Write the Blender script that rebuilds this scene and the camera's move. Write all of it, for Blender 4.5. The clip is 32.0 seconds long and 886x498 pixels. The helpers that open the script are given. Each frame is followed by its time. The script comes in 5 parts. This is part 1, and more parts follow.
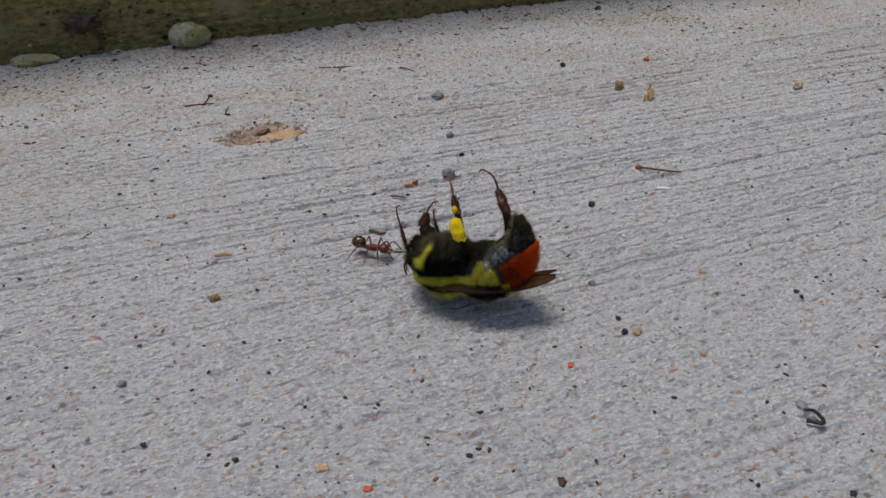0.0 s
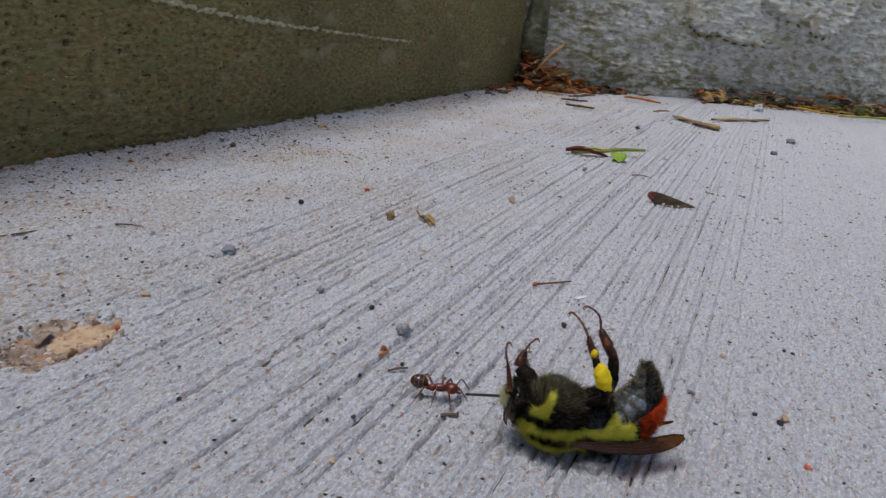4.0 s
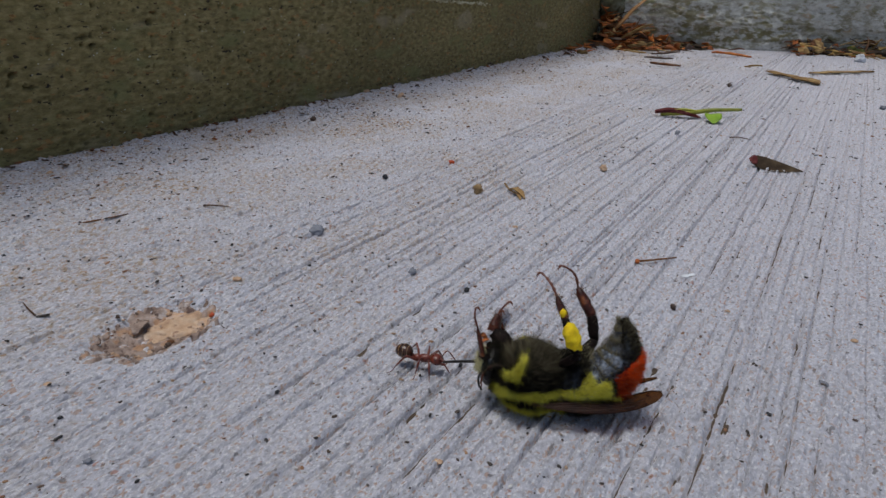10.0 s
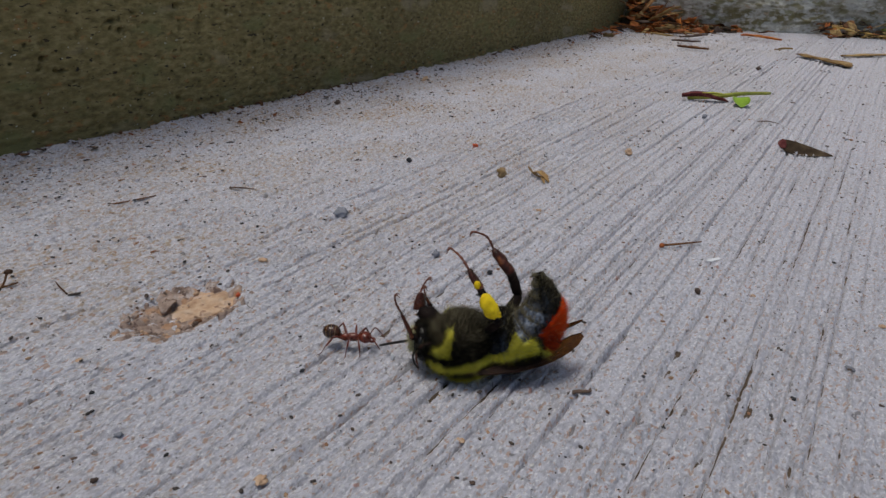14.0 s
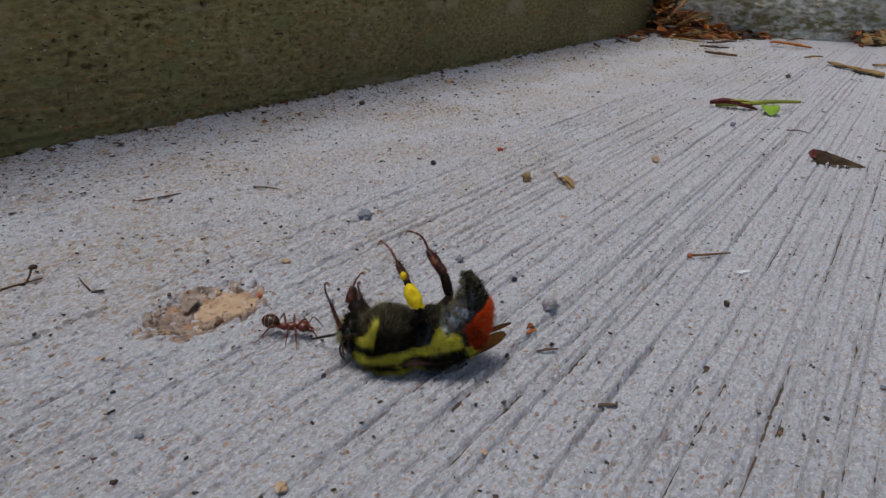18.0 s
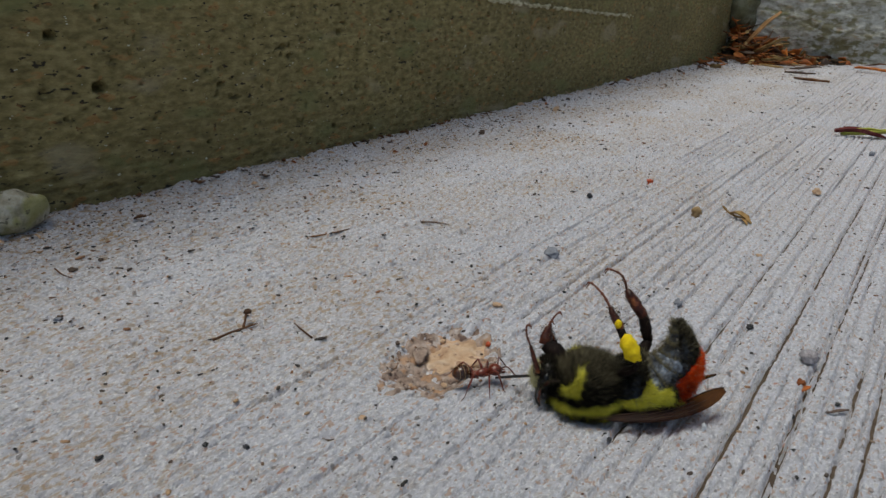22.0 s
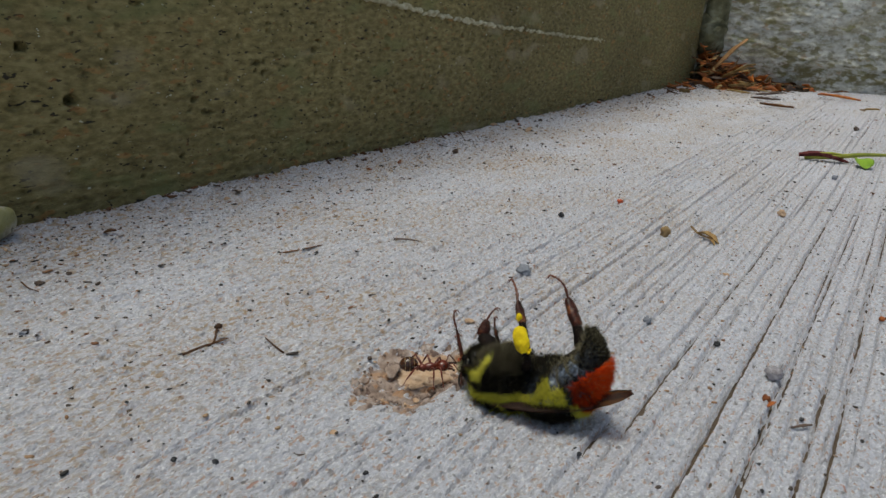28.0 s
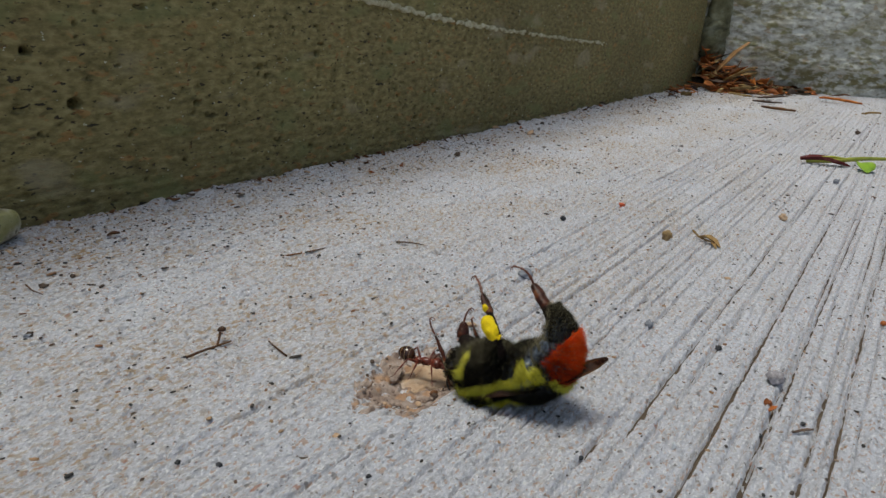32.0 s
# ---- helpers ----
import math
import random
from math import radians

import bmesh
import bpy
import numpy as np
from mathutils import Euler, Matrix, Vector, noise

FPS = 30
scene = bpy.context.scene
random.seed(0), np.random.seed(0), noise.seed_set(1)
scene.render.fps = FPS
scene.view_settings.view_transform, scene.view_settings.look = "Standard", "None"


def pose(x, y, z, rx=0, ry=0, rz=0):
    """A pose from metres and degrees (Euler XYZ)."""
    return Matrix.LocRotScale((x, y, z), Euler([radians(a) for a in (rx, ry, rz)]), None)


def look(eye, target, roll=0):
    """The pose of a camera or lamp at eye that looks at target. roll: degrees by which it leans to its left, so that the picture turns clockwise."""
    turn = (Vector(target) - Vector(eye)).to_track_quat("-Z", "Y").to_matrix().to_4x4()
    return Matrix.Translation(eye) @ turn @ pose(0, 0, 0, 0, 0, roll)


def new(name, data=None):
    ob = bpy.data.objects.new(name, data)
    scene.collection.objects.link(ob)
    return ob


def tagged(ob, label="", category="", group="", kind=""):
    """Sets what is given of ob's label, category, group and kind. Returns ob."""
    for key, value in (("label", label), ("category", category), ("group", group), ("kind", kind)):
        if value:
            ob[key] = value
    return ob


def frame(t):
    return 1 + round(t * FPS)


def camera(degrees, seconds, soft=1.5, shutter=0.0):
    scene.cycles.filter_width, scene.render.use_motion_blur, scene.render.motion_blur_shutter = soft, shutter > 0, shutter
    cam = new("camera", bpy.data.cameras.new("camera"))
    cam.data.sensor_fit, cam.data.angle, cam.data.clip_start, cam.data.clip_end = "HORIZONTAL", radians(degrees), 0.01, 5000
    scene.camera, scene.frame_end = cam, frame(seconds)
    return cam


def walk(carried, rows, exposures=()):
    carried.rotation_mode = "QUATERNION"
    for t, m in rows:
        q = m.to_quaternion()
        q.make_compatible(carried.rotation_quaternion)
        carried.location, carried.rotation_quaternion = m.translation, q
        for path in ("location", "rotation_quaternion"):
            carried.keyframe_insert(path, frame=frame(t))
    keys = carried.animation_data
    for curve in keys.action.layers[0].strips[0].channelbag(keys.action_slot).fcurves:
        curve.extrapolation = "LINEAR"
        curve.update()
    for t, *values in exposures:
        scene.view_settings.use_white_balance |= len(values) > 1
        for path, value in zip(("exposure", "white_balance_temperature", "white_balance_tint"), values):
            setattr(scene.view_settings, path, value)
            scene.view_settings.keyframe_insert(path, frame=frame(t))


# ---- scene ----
MM = 0.001


def mm(x, y, z, rx=0, ry=0, rz=0):
    """A pose from millimetres and degrees."""
    return pose(x * MM, y * MM, z * MM, rx, ry, rz)


cam = camera(62.1, 32.0, soft=1.5)
PATH = [
    (0, -37.86, -113.43, 39.99, 59.91, -2.28, -18.39),
    (0.5, -37.30, -113.20, 38.72, 60.48, -2.77, -17.66),
    (1, -37.49, -113.15, 38.73, 60.53, -2.78, -17.44),
    (1.5, -38.41, -113.55, 38.73, 60.82, -2.34, -17.63),
    (2, -69.70, -87.65, 44.67, 65.26, 3.20, -37.87),
    (2.5, -79.48, -67.59, 41.63, 69.58, 4.63, -58.20),
    (3, -74.63, -60.74, 35.99, 71.70, 4.84, -65.99),
    (3.5, -74.71, -61.27, 33.81, 71.86, 5.29, -67.31),
    (5.5, -74.31, -60.69, 33.45, 72.50, 6.41, -68.82),
    (6, -73.98, -59.93, 33.86, 72.25, 6.63, -68.76),
    (6.5, -74.17, -59.40, 33.52, 72.44, 6.28, -68.30),
    (7, -74.26, -58.48, 33.56, 72.28, 6.18, -67.54),
    (7.5, -74.00, -56.94, 33.09, 72.29, 5.93, -66.73),
    (8, -74.03, -56.79, 33.13, 72.19, 5.62, -66.03),
    (8.5, -73.12, -56.93, 33.53, 71.76, 4.85, -65.15),
    (9, -72.07, -56.86, 33.88, 70.34, 3.77, -64.07),
    (9.5, -71.68, -56.87, 33.35, 69.58, 3.10, -62.89),
    (10, -71.62, -56.86, 33.52, 68.80, 2.78, -62.01),
    (10.5, -71.80, -57.16, 33.75, 68.23, 2.50, -61.29),
    (11, -71.98, -57.21, 33.86, 67.85, 2.46, -60.94),
    (11.5, -71.85, -57.13, 33.54, 67.80, 2.47, -60.68),
    (12, -71.83, -57.06, 33.62, 67.63, 2.53, -60.51),
    (12.5, -71.71, -57.03, 33.56, 67.57, 2.43, -60.35),
    (13, -71.77, -57.04, 33.48, 67.58, 2.38, -60.26),
    (13.5, -71.83, -57.15, 33.42, 67.55, 2.35, -60.15),
    (14, -71.95, -57.03, 33.33, 67.57, 2.43, -60.13),
    (14.5, -72.01, -57.04, 33.38, 67.58, 2.57, -60.05),
    (16.5, -72.04, -56.72, 33.39, 67.73, 2.91, -59.97),
    (17, -72.18, -56.53, 33.41, 67.70, 3.43, -59.83),
    (17.5, -71.69, -56.71, 33.35, 67.74, 3.59, -59.23),
    (18, -71.39, -55.93, 33.31, 67.60, 3.20, -58.58),
    (18.5, -71.55, -55.95, 33.25, 67.42, 2.20, -57.92),
    (19, -72.96, -55.14, 33.47, 67.39, 2.22, -57.42),
    (19.5, -74.49, -50.25, 33.75, 67.73, 2.70, -56.96),
    (20, -76.76, -42.89, 33.64, 68.13, 2.87, -56.60),
    (20.5, -77.77, -38.79, 32.54, 68.57, 2.67, -56.42),
    (21, -77.68, -36.71, 32.37, 68.86, 2.65, -56.22),
    (21.5, -77.85, -35.83, 32.15, 69.11, 2.70, -56.12),
    (22, -77.67, -35.88, 31.97, 69.42, 2.65, -56.27),
    (22.5, -77.68, -35.93, 32.05, 69.63, 2.58, -56.53),
    (23, -77.72, -35.79, 31.97, 69.82, 2.61, -56.89),
    (23.5, -77.64, -35.98, 32.02, 69.97, 2.84, -57.48),
    (24, -77.72, -36.06, 31.87, 70.21, 3.02, -58.04),
    (24.5, -77.74, -36.19, 31.98, 70.26, 3.15, -58.25),
    (25, -77.89, -36.28, 31.89, 70.38, 3.38, -58.27),
    (25.5, -77.90, -36.33, 31.90, 70.49, 3.47, -58.26),
    (27.5, -78.13, -36.22, 31.74, 71.03, 3.84, -58.42),
    (28, -78.13, -36.18, 31.79, 71.07, 3.85, -58.43),
    (28.5, -78.13, -36.27, 31.78, 71.13, 3.80, -58.39),
    (29, -78.13, -36.24, 31.76, 71.15, 3.84, -58.40),
    (29.5, -78.12, -36.32, 31.78, 71.19, 3.81, -58.34),
    (30, -78.11, -36.33, 31.83, 71.19, 3.80, -58.33),
    (30.5, -78.13, -36.32, 31.83, 71.22, 3.79, -58.33),
    (31, -78.22, -36.30, 31.78, 71.22, 3.87, -58.29),
    (31.5, -78.25, -36.29, 31.72, 71.28, 3.90, -58.31),
    (32, -78.37, -36.16, 32.03, 71.22, 3.95, -58.32),
]
# time, eye, tilt, lean, heading
walk(cam, [(t, mm(x, y, z, tilt, 0, turn) @ pose(0, 0, 0, 0, 0, lean)) for t, x, y, z, tilt, lean, turn in PATH],
     [(0, -0.46, 6750, 3), (1, -0.34, 7150, 1), (2, -0.55, 7150, 5), (3, -0.36, 6400, 5), (6, -0.4, 6220, 7), (9, -0.46, 6180, 7), (11, -0.48, 6280, 7), (14, -0.5, 6480, 7), (18, -0.54, 6420, 5), (21, -0.37, 6600, 1), (23, -0.35, 6600, 0), (32, -0.2, 6600, -1)])

# ---- light: open shade under a bright overcast sky, brightest from over the step ----
world = bpy.data.worlds.new("overcast_sky")
scene.world = world
world.use_nodes = True
wn, wl = world.node_tree.nodes, world.node_tree.links
sky = wn.new("ShaderNodeTexSky")
sky.sky_type = "NISHITA"
sky.sun_disc = False
sky.sun_elevation, sky.sun_rotation = radians(78), radians(-48)
sky.air_density, sky.dust_density, sky.ozone_density = 1.0, 3.0, 1.0
wl.new(sky.outputs[0], wn["Background"].inputs[0])
wn["Background"].inputs[1].default_value = 0.12
sun = new("sun", bpy.data.lights.new("sun", "SUN"))
sun.data.energy, sun.data.angle, sun.data.color = 2.5, radians(22), (1.0, 0.95, 0.88)
sun.matrix_world = look((-0.19, 0.17, 1.2), (0, 0, 0))


# ---- materials ----
def surface(name, stops, scale=0.4, rough=0.8, bump=0.0, bump_scale=None, big=0.04, big_amount=0.35, vary=0.15, stretch=(1, 1, 1), specks=None, metal=0.0, spec=0.4, island=False, alpha=1.0, transmit=0.0, coat=0.0, drift=None, patches=(0.12, 0.42, 0.62, 1.0, 0.45)):
    """A procedural surface; scales are waves per millimetre, bump in millimetres."""
    m = bpy.data.materials.new(name)
    m.use_nodes = True
    n, l = m.node_tree.nodes, m.node_tree.links
    b = n["Principled BSDF"]
    co, mp = n.new("ShaderNodeTexCoord"), n.new("ShaderNodeMapping")
    mp.inputs["Scale"].default_value = [1000 * s for s in stretch]
    l.new(co.outputs["Object"], mp.inputs["Vector"])

    def noise_at(s, detail=5, r=0.6):
        t = n.new("ShaderNodeTexNoise")
        t.inputs["Scale"].default_value, t.inputs["Detail"].default_value, t.inputs["Roughness"].default_value = s, detail, r
        l.new(mp.outputs[0], t.inputs["Vector"])
        return t.outputs["Fac"]

    def mix(kind, fac, a, c):
        x = n.new("ShaderNodeMix")
        x.data_type, x.blend_type = "RGBA", kind
        for sock, val in ((0, fac), (6, a), (7, c)):
            if isinstance(val, (int, float)):
                x.inputs[sock].default_value = val
            elif isinstance(val, tuple):
                x.inputs[sock].default_value = (*val, 1)
            else:
                l.new(val, x.inputs[sock])
        return x.outputs[2]

    def ramp(src, pts):
        r = n.new("ShaderNodeValToRGB")
        e = r.color_ramp.elements
        while len(e) < len(pts):
            e.new(0.5)
        for k, (p, c) in enumerate(pts):
            e[k].position, e[k].color = p, (*c, 1)
        l.new(src, r.inputs[0])
        return r.outputs[0]

    grey = lambda v: (v, v, v)
    if island:
        geo = n.new("ShaderNodeNewGeometry")
        col = ramp(geo.outputs["Random Per Island"], stops)
        col = mix("MULTIPLY", 0.6, col, ramp(noise_at(scale), [(0.3, grey(0.6)), (0.7, grey(1.2))]))
    else:
        col = ramp(noise_at(scale), stops)
    col = mix("MULTIPLY", big_amount, col, ramp(noise_at(big, 3), [(0.3, grey(0.45)), (0.7, grey(1.25))]))
    for s, lo, hi, tint, amount in specks or ():
        fac = ramp(noise_at(s, 2, 0.5), [(lo, grey(0)), (hi, grey(amount))])
        col = mix("MIX", fac, col, tint)
    for axis, lo, hi, tint, amount in drift or ():  # dirt (slab: also shade) along one side: axis, from, to (mm), colour, amount
        sep, rng, mul = n.new("ShaderNodeSeparateXYZ"), n.new("ShaderNodeMapRange"), n.new("ShaderNodeMath")
        l.new(co.outputs["Object"], sep.inputs[0])
        l.new(sep.outputs[axis], rng.inputs[0])
        rng.inputs[1].default_value, rng.inputs[2].default_value = lo * MM, hi * MM
        mul.operation = "MULTIPLY"
        l.new(rng.outputs[0], mul.inputs[0])
        patch = mix("MULTIPLY", 1.0, ramp(noise_at(patches[0], 4, 0.7), [(patches[1], grey(0)), (patches[2], grey(amount))]), ramp(noise_at(patches[3], 3, 0.6), [(patches[4], grey(0.1)), (patches[4] + 0.1, grey(1))]))
        l.new(patch, mul.inputs[1])
        col = mix("MIX", mul.outputs[0], col, tint)
    if vary:
        info = n.new("ShaderNodeObjectInfo")
        col = mix("MULTIPLY", 1.0, col, ramp(info.outputs["Random"], [(0.0, grey(1 - vary)), (1.0, grey(1 + vary))]))
    l.new(col, b.inputs["Base Color"])
    rr = n.new("ShaderNodeMapRange")
    rr.inputs[3].default_value, rr.inputs[4].default_value = max(rough - 0.12, 0.05), min(rough + 0.12, 1)
    l.new(noise_at(scale * 2), rr.inputs[0])
    l.new(rr.outputs[0], b.inputs["Roughness"])
    b.inputs["Metallic"].default_value, b.inputs["Specular IOR Level"].default_value = metal, spec
    b.inputs["Alpha"].default_value, b.inputs["Transmission Weight"].default_value = alpha, transmit
    b.inputs["Coat Weight"].default_value = coat
    if bump:
        bp = n.new("ShaderNodeBump")
        bp.inputs["Strength"].default_value, bp.inputs["Distance"].default_value = 1.0, bump * MM
        l.new(noise_at(bump_scale or scale * 2, 6, 0.65), bp.inputs["Height"])
        l.new(bp.outputs[0], b.inputs["Normal"])
    return m


# The beige drift is dirt plus the step's shade put into the slab colour.
CONCRETE = surface("broomed_concrete", [(0.28, (0.37, 0.37, 0.42)), (0.42, (0.52, 0.52, 0.585)), (0.58, (0.68, 0.68, 0.76)), (0.72, (0.88, 0.885, 0.96))], scale=2.0, rough=0.78, bump=0.6, bump_scale=3.3, big=0.02, big_amount=0.10, vary=0, spec=0.55, stretch=(0.7, 1, 1),
                   specks=[(3.6, 0.61, 0.68, (0.22, 0.19, 0.18), 0.4), (4.0, 0.58, 0.66, (0.93, 0.93, 0.95), 0.6), (2.0, 0.63, 0.69, (0.19, 0.16, 0.15), 0.4), (2.6, 0.59, 0.66, (0.46, 0.26, 0.15), 0.65), (1.2, 0.665, 0.70, (0.10, 0.08, 0.075), 0.65), (2.2, 0.68, 0.72, (0.78, 0.78, 0.79), 0.6), (0.8, 0.71, 0.74, (0.42, 0.16, 0.09), 0.7)], drift=[(1, -45, 30, (0.44, 0.37, 0.27), 1.0), (1, -35, 35, (0.40, 0.24, 0.12), 0.75)], patches=(0.05, 0.42, 0.60, 1.5, 0.52))
# Brown of dust, dark enough to carry the shade of the grooves too.
DUST_SHADE = surface("dust_and_groove_shade", [(0.3, (0.055, 0.04, 0.03)), (0.7, (0.12, 0.09, 0.068))], scale=0.8, rough=0.95, bump=0.1, bump_scale=2.0, vary=0, spec=0.1)
PIT_SAND = surface("exposed_mortar", [(0.3, (0.15, 0.10, 0.08)), (0.45, (0.30, 0.22, 0.18)), (0.58, (0.40, 0.32, 0.28)), (0.7, (0.52, 0.46, 0.44))], scale=0.9, rough=0.9, bump=0.3, bump_scale=1.6, vary=0, specks=[(1.5, 0.60, 0.65, (0.10, 0.06, 0.05), 0.9), (0.8, 0.54, 0.64, (0.42, 0.24, 0.13), 0.7)])
# Near-black specks draw the shade inside tiny air holes as colour.
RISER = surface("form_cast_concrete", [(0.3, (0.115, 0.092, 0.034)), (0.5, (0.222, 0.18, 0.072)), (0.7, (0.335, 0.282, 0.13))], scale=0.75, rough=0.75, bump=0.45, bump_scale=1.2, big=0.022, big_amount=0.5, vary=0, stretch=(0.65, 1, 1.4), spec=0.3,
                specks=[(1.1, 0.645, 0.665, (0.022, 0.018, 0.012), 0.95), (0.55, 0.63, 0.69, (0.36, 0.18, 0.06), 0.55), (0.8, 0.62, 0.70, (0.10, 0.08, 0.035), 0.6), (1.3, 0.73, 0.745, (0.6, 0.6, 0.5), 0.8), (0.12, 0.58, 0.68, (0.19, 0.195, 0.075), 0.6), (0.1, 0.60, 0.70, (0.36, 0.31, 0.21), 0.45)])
STUCCO = surface("rough_weathered_mortar", [(0.30, (0.25, 0.235, 0.17)), (0.42, (0.46, 0.445, 0.39)), (0.60, (0.64, 0.635, 0.585))], scale=0.42, rough=0.9, bump=0.6, bump_scale=0.6, big=0.025, big_amount=0.2, vary=0, spec=0.2, stretch=(0.6, 0.6, 1.15),
                 specks=[(0.07, 0.54, 0.66, (0.42, 0.37, 0.25), 0.5), (0.4, 0.61, 0.67, (0.12, 0.10, 0.045), 0.5), (0.22, 0.60, 0.66, (0.20, 0.19, 0.07), 0.7), (0.25, 0.63, 0.69, (0.42, 0.28, 0.16), 0.6)], drift=[(2, 46, 8, (0.17, 0.145, 0.065), 0.9), (0, 365, 310, (0.20, 0.175, 0.085), 0.8)], patches=(0.06, 0.42, 0.58, 0.3, 0.47))
MOSS_MORTAR = surface("mossy_mortar", [(0.3, (0.20, 0.18, 0.12)), (0.5, (0.40, 0.37, 0.29)), (0.7, (0.56, 0.54, 0.47))], scale=0.7, rough=0.9, bump=0.4, bump_scale=1.0, vary=0, specks=[(0.25, 0.50, 0.60, (0.26, 0.25, 0.07), 0.75), (1.2, 0.62, 0.68, (0.08, 0.07, 0.05), 0.8)])
MINERAL = surface("mineral_crust", [(0.3, (0.26, 0.22, 0.12)), (0.5, (0.46, 0.42, 0.28)), (0.7, (0.60, 0.57, 0.43))], scale=0.7, rough=0.9, bump=0.3, bump_scale=1.2, vary=0)
TAN_STONE = surface("tan_aggregate", [(0.28, (0.32, 0.19, 0.12)), (0.45, (0.50, 0.335, 0.215)), (0.6, (0.58, 0.43, 0.31)), (0.75, (0.66, 0.55, 0.46))], scale=0.7, rough=0.75, bump=0.25, bump_scale=1.0, vary=0.05, specks=[(1.2, 0.60, 0.66, (0.20, 0.10, 0.06), 0.8), (0.4, 0.58, 0.68, (0.56, 0.30, 0.13), 0.6), (0.5, 0.58, 0.68, (0.42, 0.36, 0.34), 0.6)])
GREY_STONE = surface("grey_stone", [(0.3, (0.14, 0.15, 0.18)), (0.7, (0.30, 0.31, 0.36))], scale=0.8, rough=0.7, bump=0.06, vary=0.2)
LAVENDER = surface("lavender_stone", [(0.32, (0.12, 0.10, 0.11)), (0.5, (0.32, 0.30, 0.33)), (0.68, (0.58, 0.56, 0.62))], scale=1.2, rough=0.6, bump=0.1, vary=0.1)
BLACK_GRIT = surface("black_grit", [(0.3, (0.01, 0.01, 0.013)), (0.7, (0.05, 0.05, 0.06))], scale=1.5, rough=0.5, bump=0.05, vary=0.3)
TAN_SEED = surface("tan_seed", [(0.3, (0.20, 0.12, 0.05)), (0.7, (0.42, 0.29, 0.14))], scale=0.9, rough=0.55, bump=0.05, vary=0.2)
RED_CHIP = surface("red_chip", [(0.3, (0.45, 0.06, 0.02)), (0.7, (0.75, 0.15, 0.04))], scale=1.0, rough=0.6, bump=0.04, vary=0.3)
WHITE_CHIP = surface("white_chip", [(0.3, (0.55, 0.57, 0.62)), (0.7, (0.80, 0.82, 0.86))], scale=1.0, rough=0.5, bump=0.04, vary=0.1)
BARK = surface("dry_bark", [(0.25, (0.03, 0.012, 0.006)), (0.5, (0.10, 0.04, 0.013)), (0.75, (0.24, 0.11, 0.035))], scale=0.5, rough=0.75, bump=0.1, vary=0.45, stretch=(0.35, 1, 1))
WOOD = surface("weathered_wood", [(0.3, (0.07, 0.035, 0.012)), (0.45, (0.24, 0.14, 0.05)), (0.6, (0.40, 0.27, 0.11)), (0.75, (0.55, 0.42, 0.22))], scale=0.3, rough=0.75, bump=0.2, vary=0.2, stretch=(1, 1, 1))
PALE_BARK = surface("pale_orange_bark", [(0.3, (0.34, 0.17, 0.07)), (0.6, (0.55, 0.31, 0.14)), (0.8, (0.66, 0.44, 0.25))], scale=0.4, rough=0.7, bump=0.08, vary=0.1)
BRIGHT_STRAW = surface("bright_straw", [(0.3, (0.50, 0.25, 0.02)), (0.6, (0.78, 0.48, 0.06)), (0.8, (0.85, 0.62, 0.18))], scale=0.4, rough=0.6, bump=0.06, vary=0.2)
STRAW = surface("dry_straw", [(0.25, (0.24, 0.12, 0.03)), (0.5, (0.45, 0.28, 0.08)), (0.75, (0.62, 0.45, 0.20))], scale=0.6, rough=0.65, bump=0.06, vary=0.35, stretch=(0.3, 1, 1))
RUST_LEAF = surface("rust_leaf", [(0.25, (0.10, 0.025, 0.006)), (0.5, (0.33, 0.09, 0.015)), (0.75, (0.60, 0.24, 0.05))], scale=0.4, rough=0.65, bump=0.08, vary=0.5)
DEAD_LEAF = surface("dead_leaf_red", [(0.3, (0.05, 0.012, 0.014)), (0.5, (0.12, 0.03, 0.03)), (0.7, (0.22, 0.08, 0.07))], scale=0.6, rough=0.75, bump=0.12, vary=0, spec=0.12)
OLIVE_LEAF = surface("dead_leaf_olive", [(0.3, (0.022, 0.014, 0.009)), (0.5, (0.05, 0.033, 0.02)), (0.7, (0.095, 0.068, 0.04))], scale=0.5, rough=0.75, bump=0.1, vary=0, spec=0.12)
BROWN_LEAF = surface("brown_leaf", [(0.25, (0.035, 0.018, 0.014)), (0.5, (0.075, 0.045, 0.032)), (0.75, (0.13, 0.085, 0.06))], scale=0.5, rough=0.6, bump=0.08, vary=0.2)
GREEN_LEAF = surface("green_leaf", [(0.25, (0.08, 0.15, 0.01)), (0.5, (0.17, 0.29, 0.015)), (0.75, (0.27, 0.38, 0.04))], scale=0.4, rough=0.5, bump=0.05, vary=0.1)
GREEN_STEM = surface("green_stem", [(0.3, (0.16, 0.20, 0.02)), (0.6, (0.36, 0.36, 0.05)), (0.8, (0.45, 0.42, 0.10))], scale=0.3, rough=0.55, bump=0.04, vary=0.1)
SPECKS = surface("mixed_grit", [(0.0, (0.02, 0.02, 0.022)), (0.45, (0.08, 0.06, 0.05)), (0.6, (0.26, 0.12, 0.06)), (0.75, (0.40, 0.26, 0.15)), (0.9, (0.30, 0.32, 0.38)), (1.0, (0.62, 0.60, 0.58))], scale=1.5, rough=0.75, vary=0, island=True)
CHITIN = surface("black_chitin", [(0.3, (0.008, 0.007, 0.007)), (0.7, (0.022, 0.018, 0.017))], scale=1.5, rough=0.35, bump=0.03, vary=0, spec=0.5)
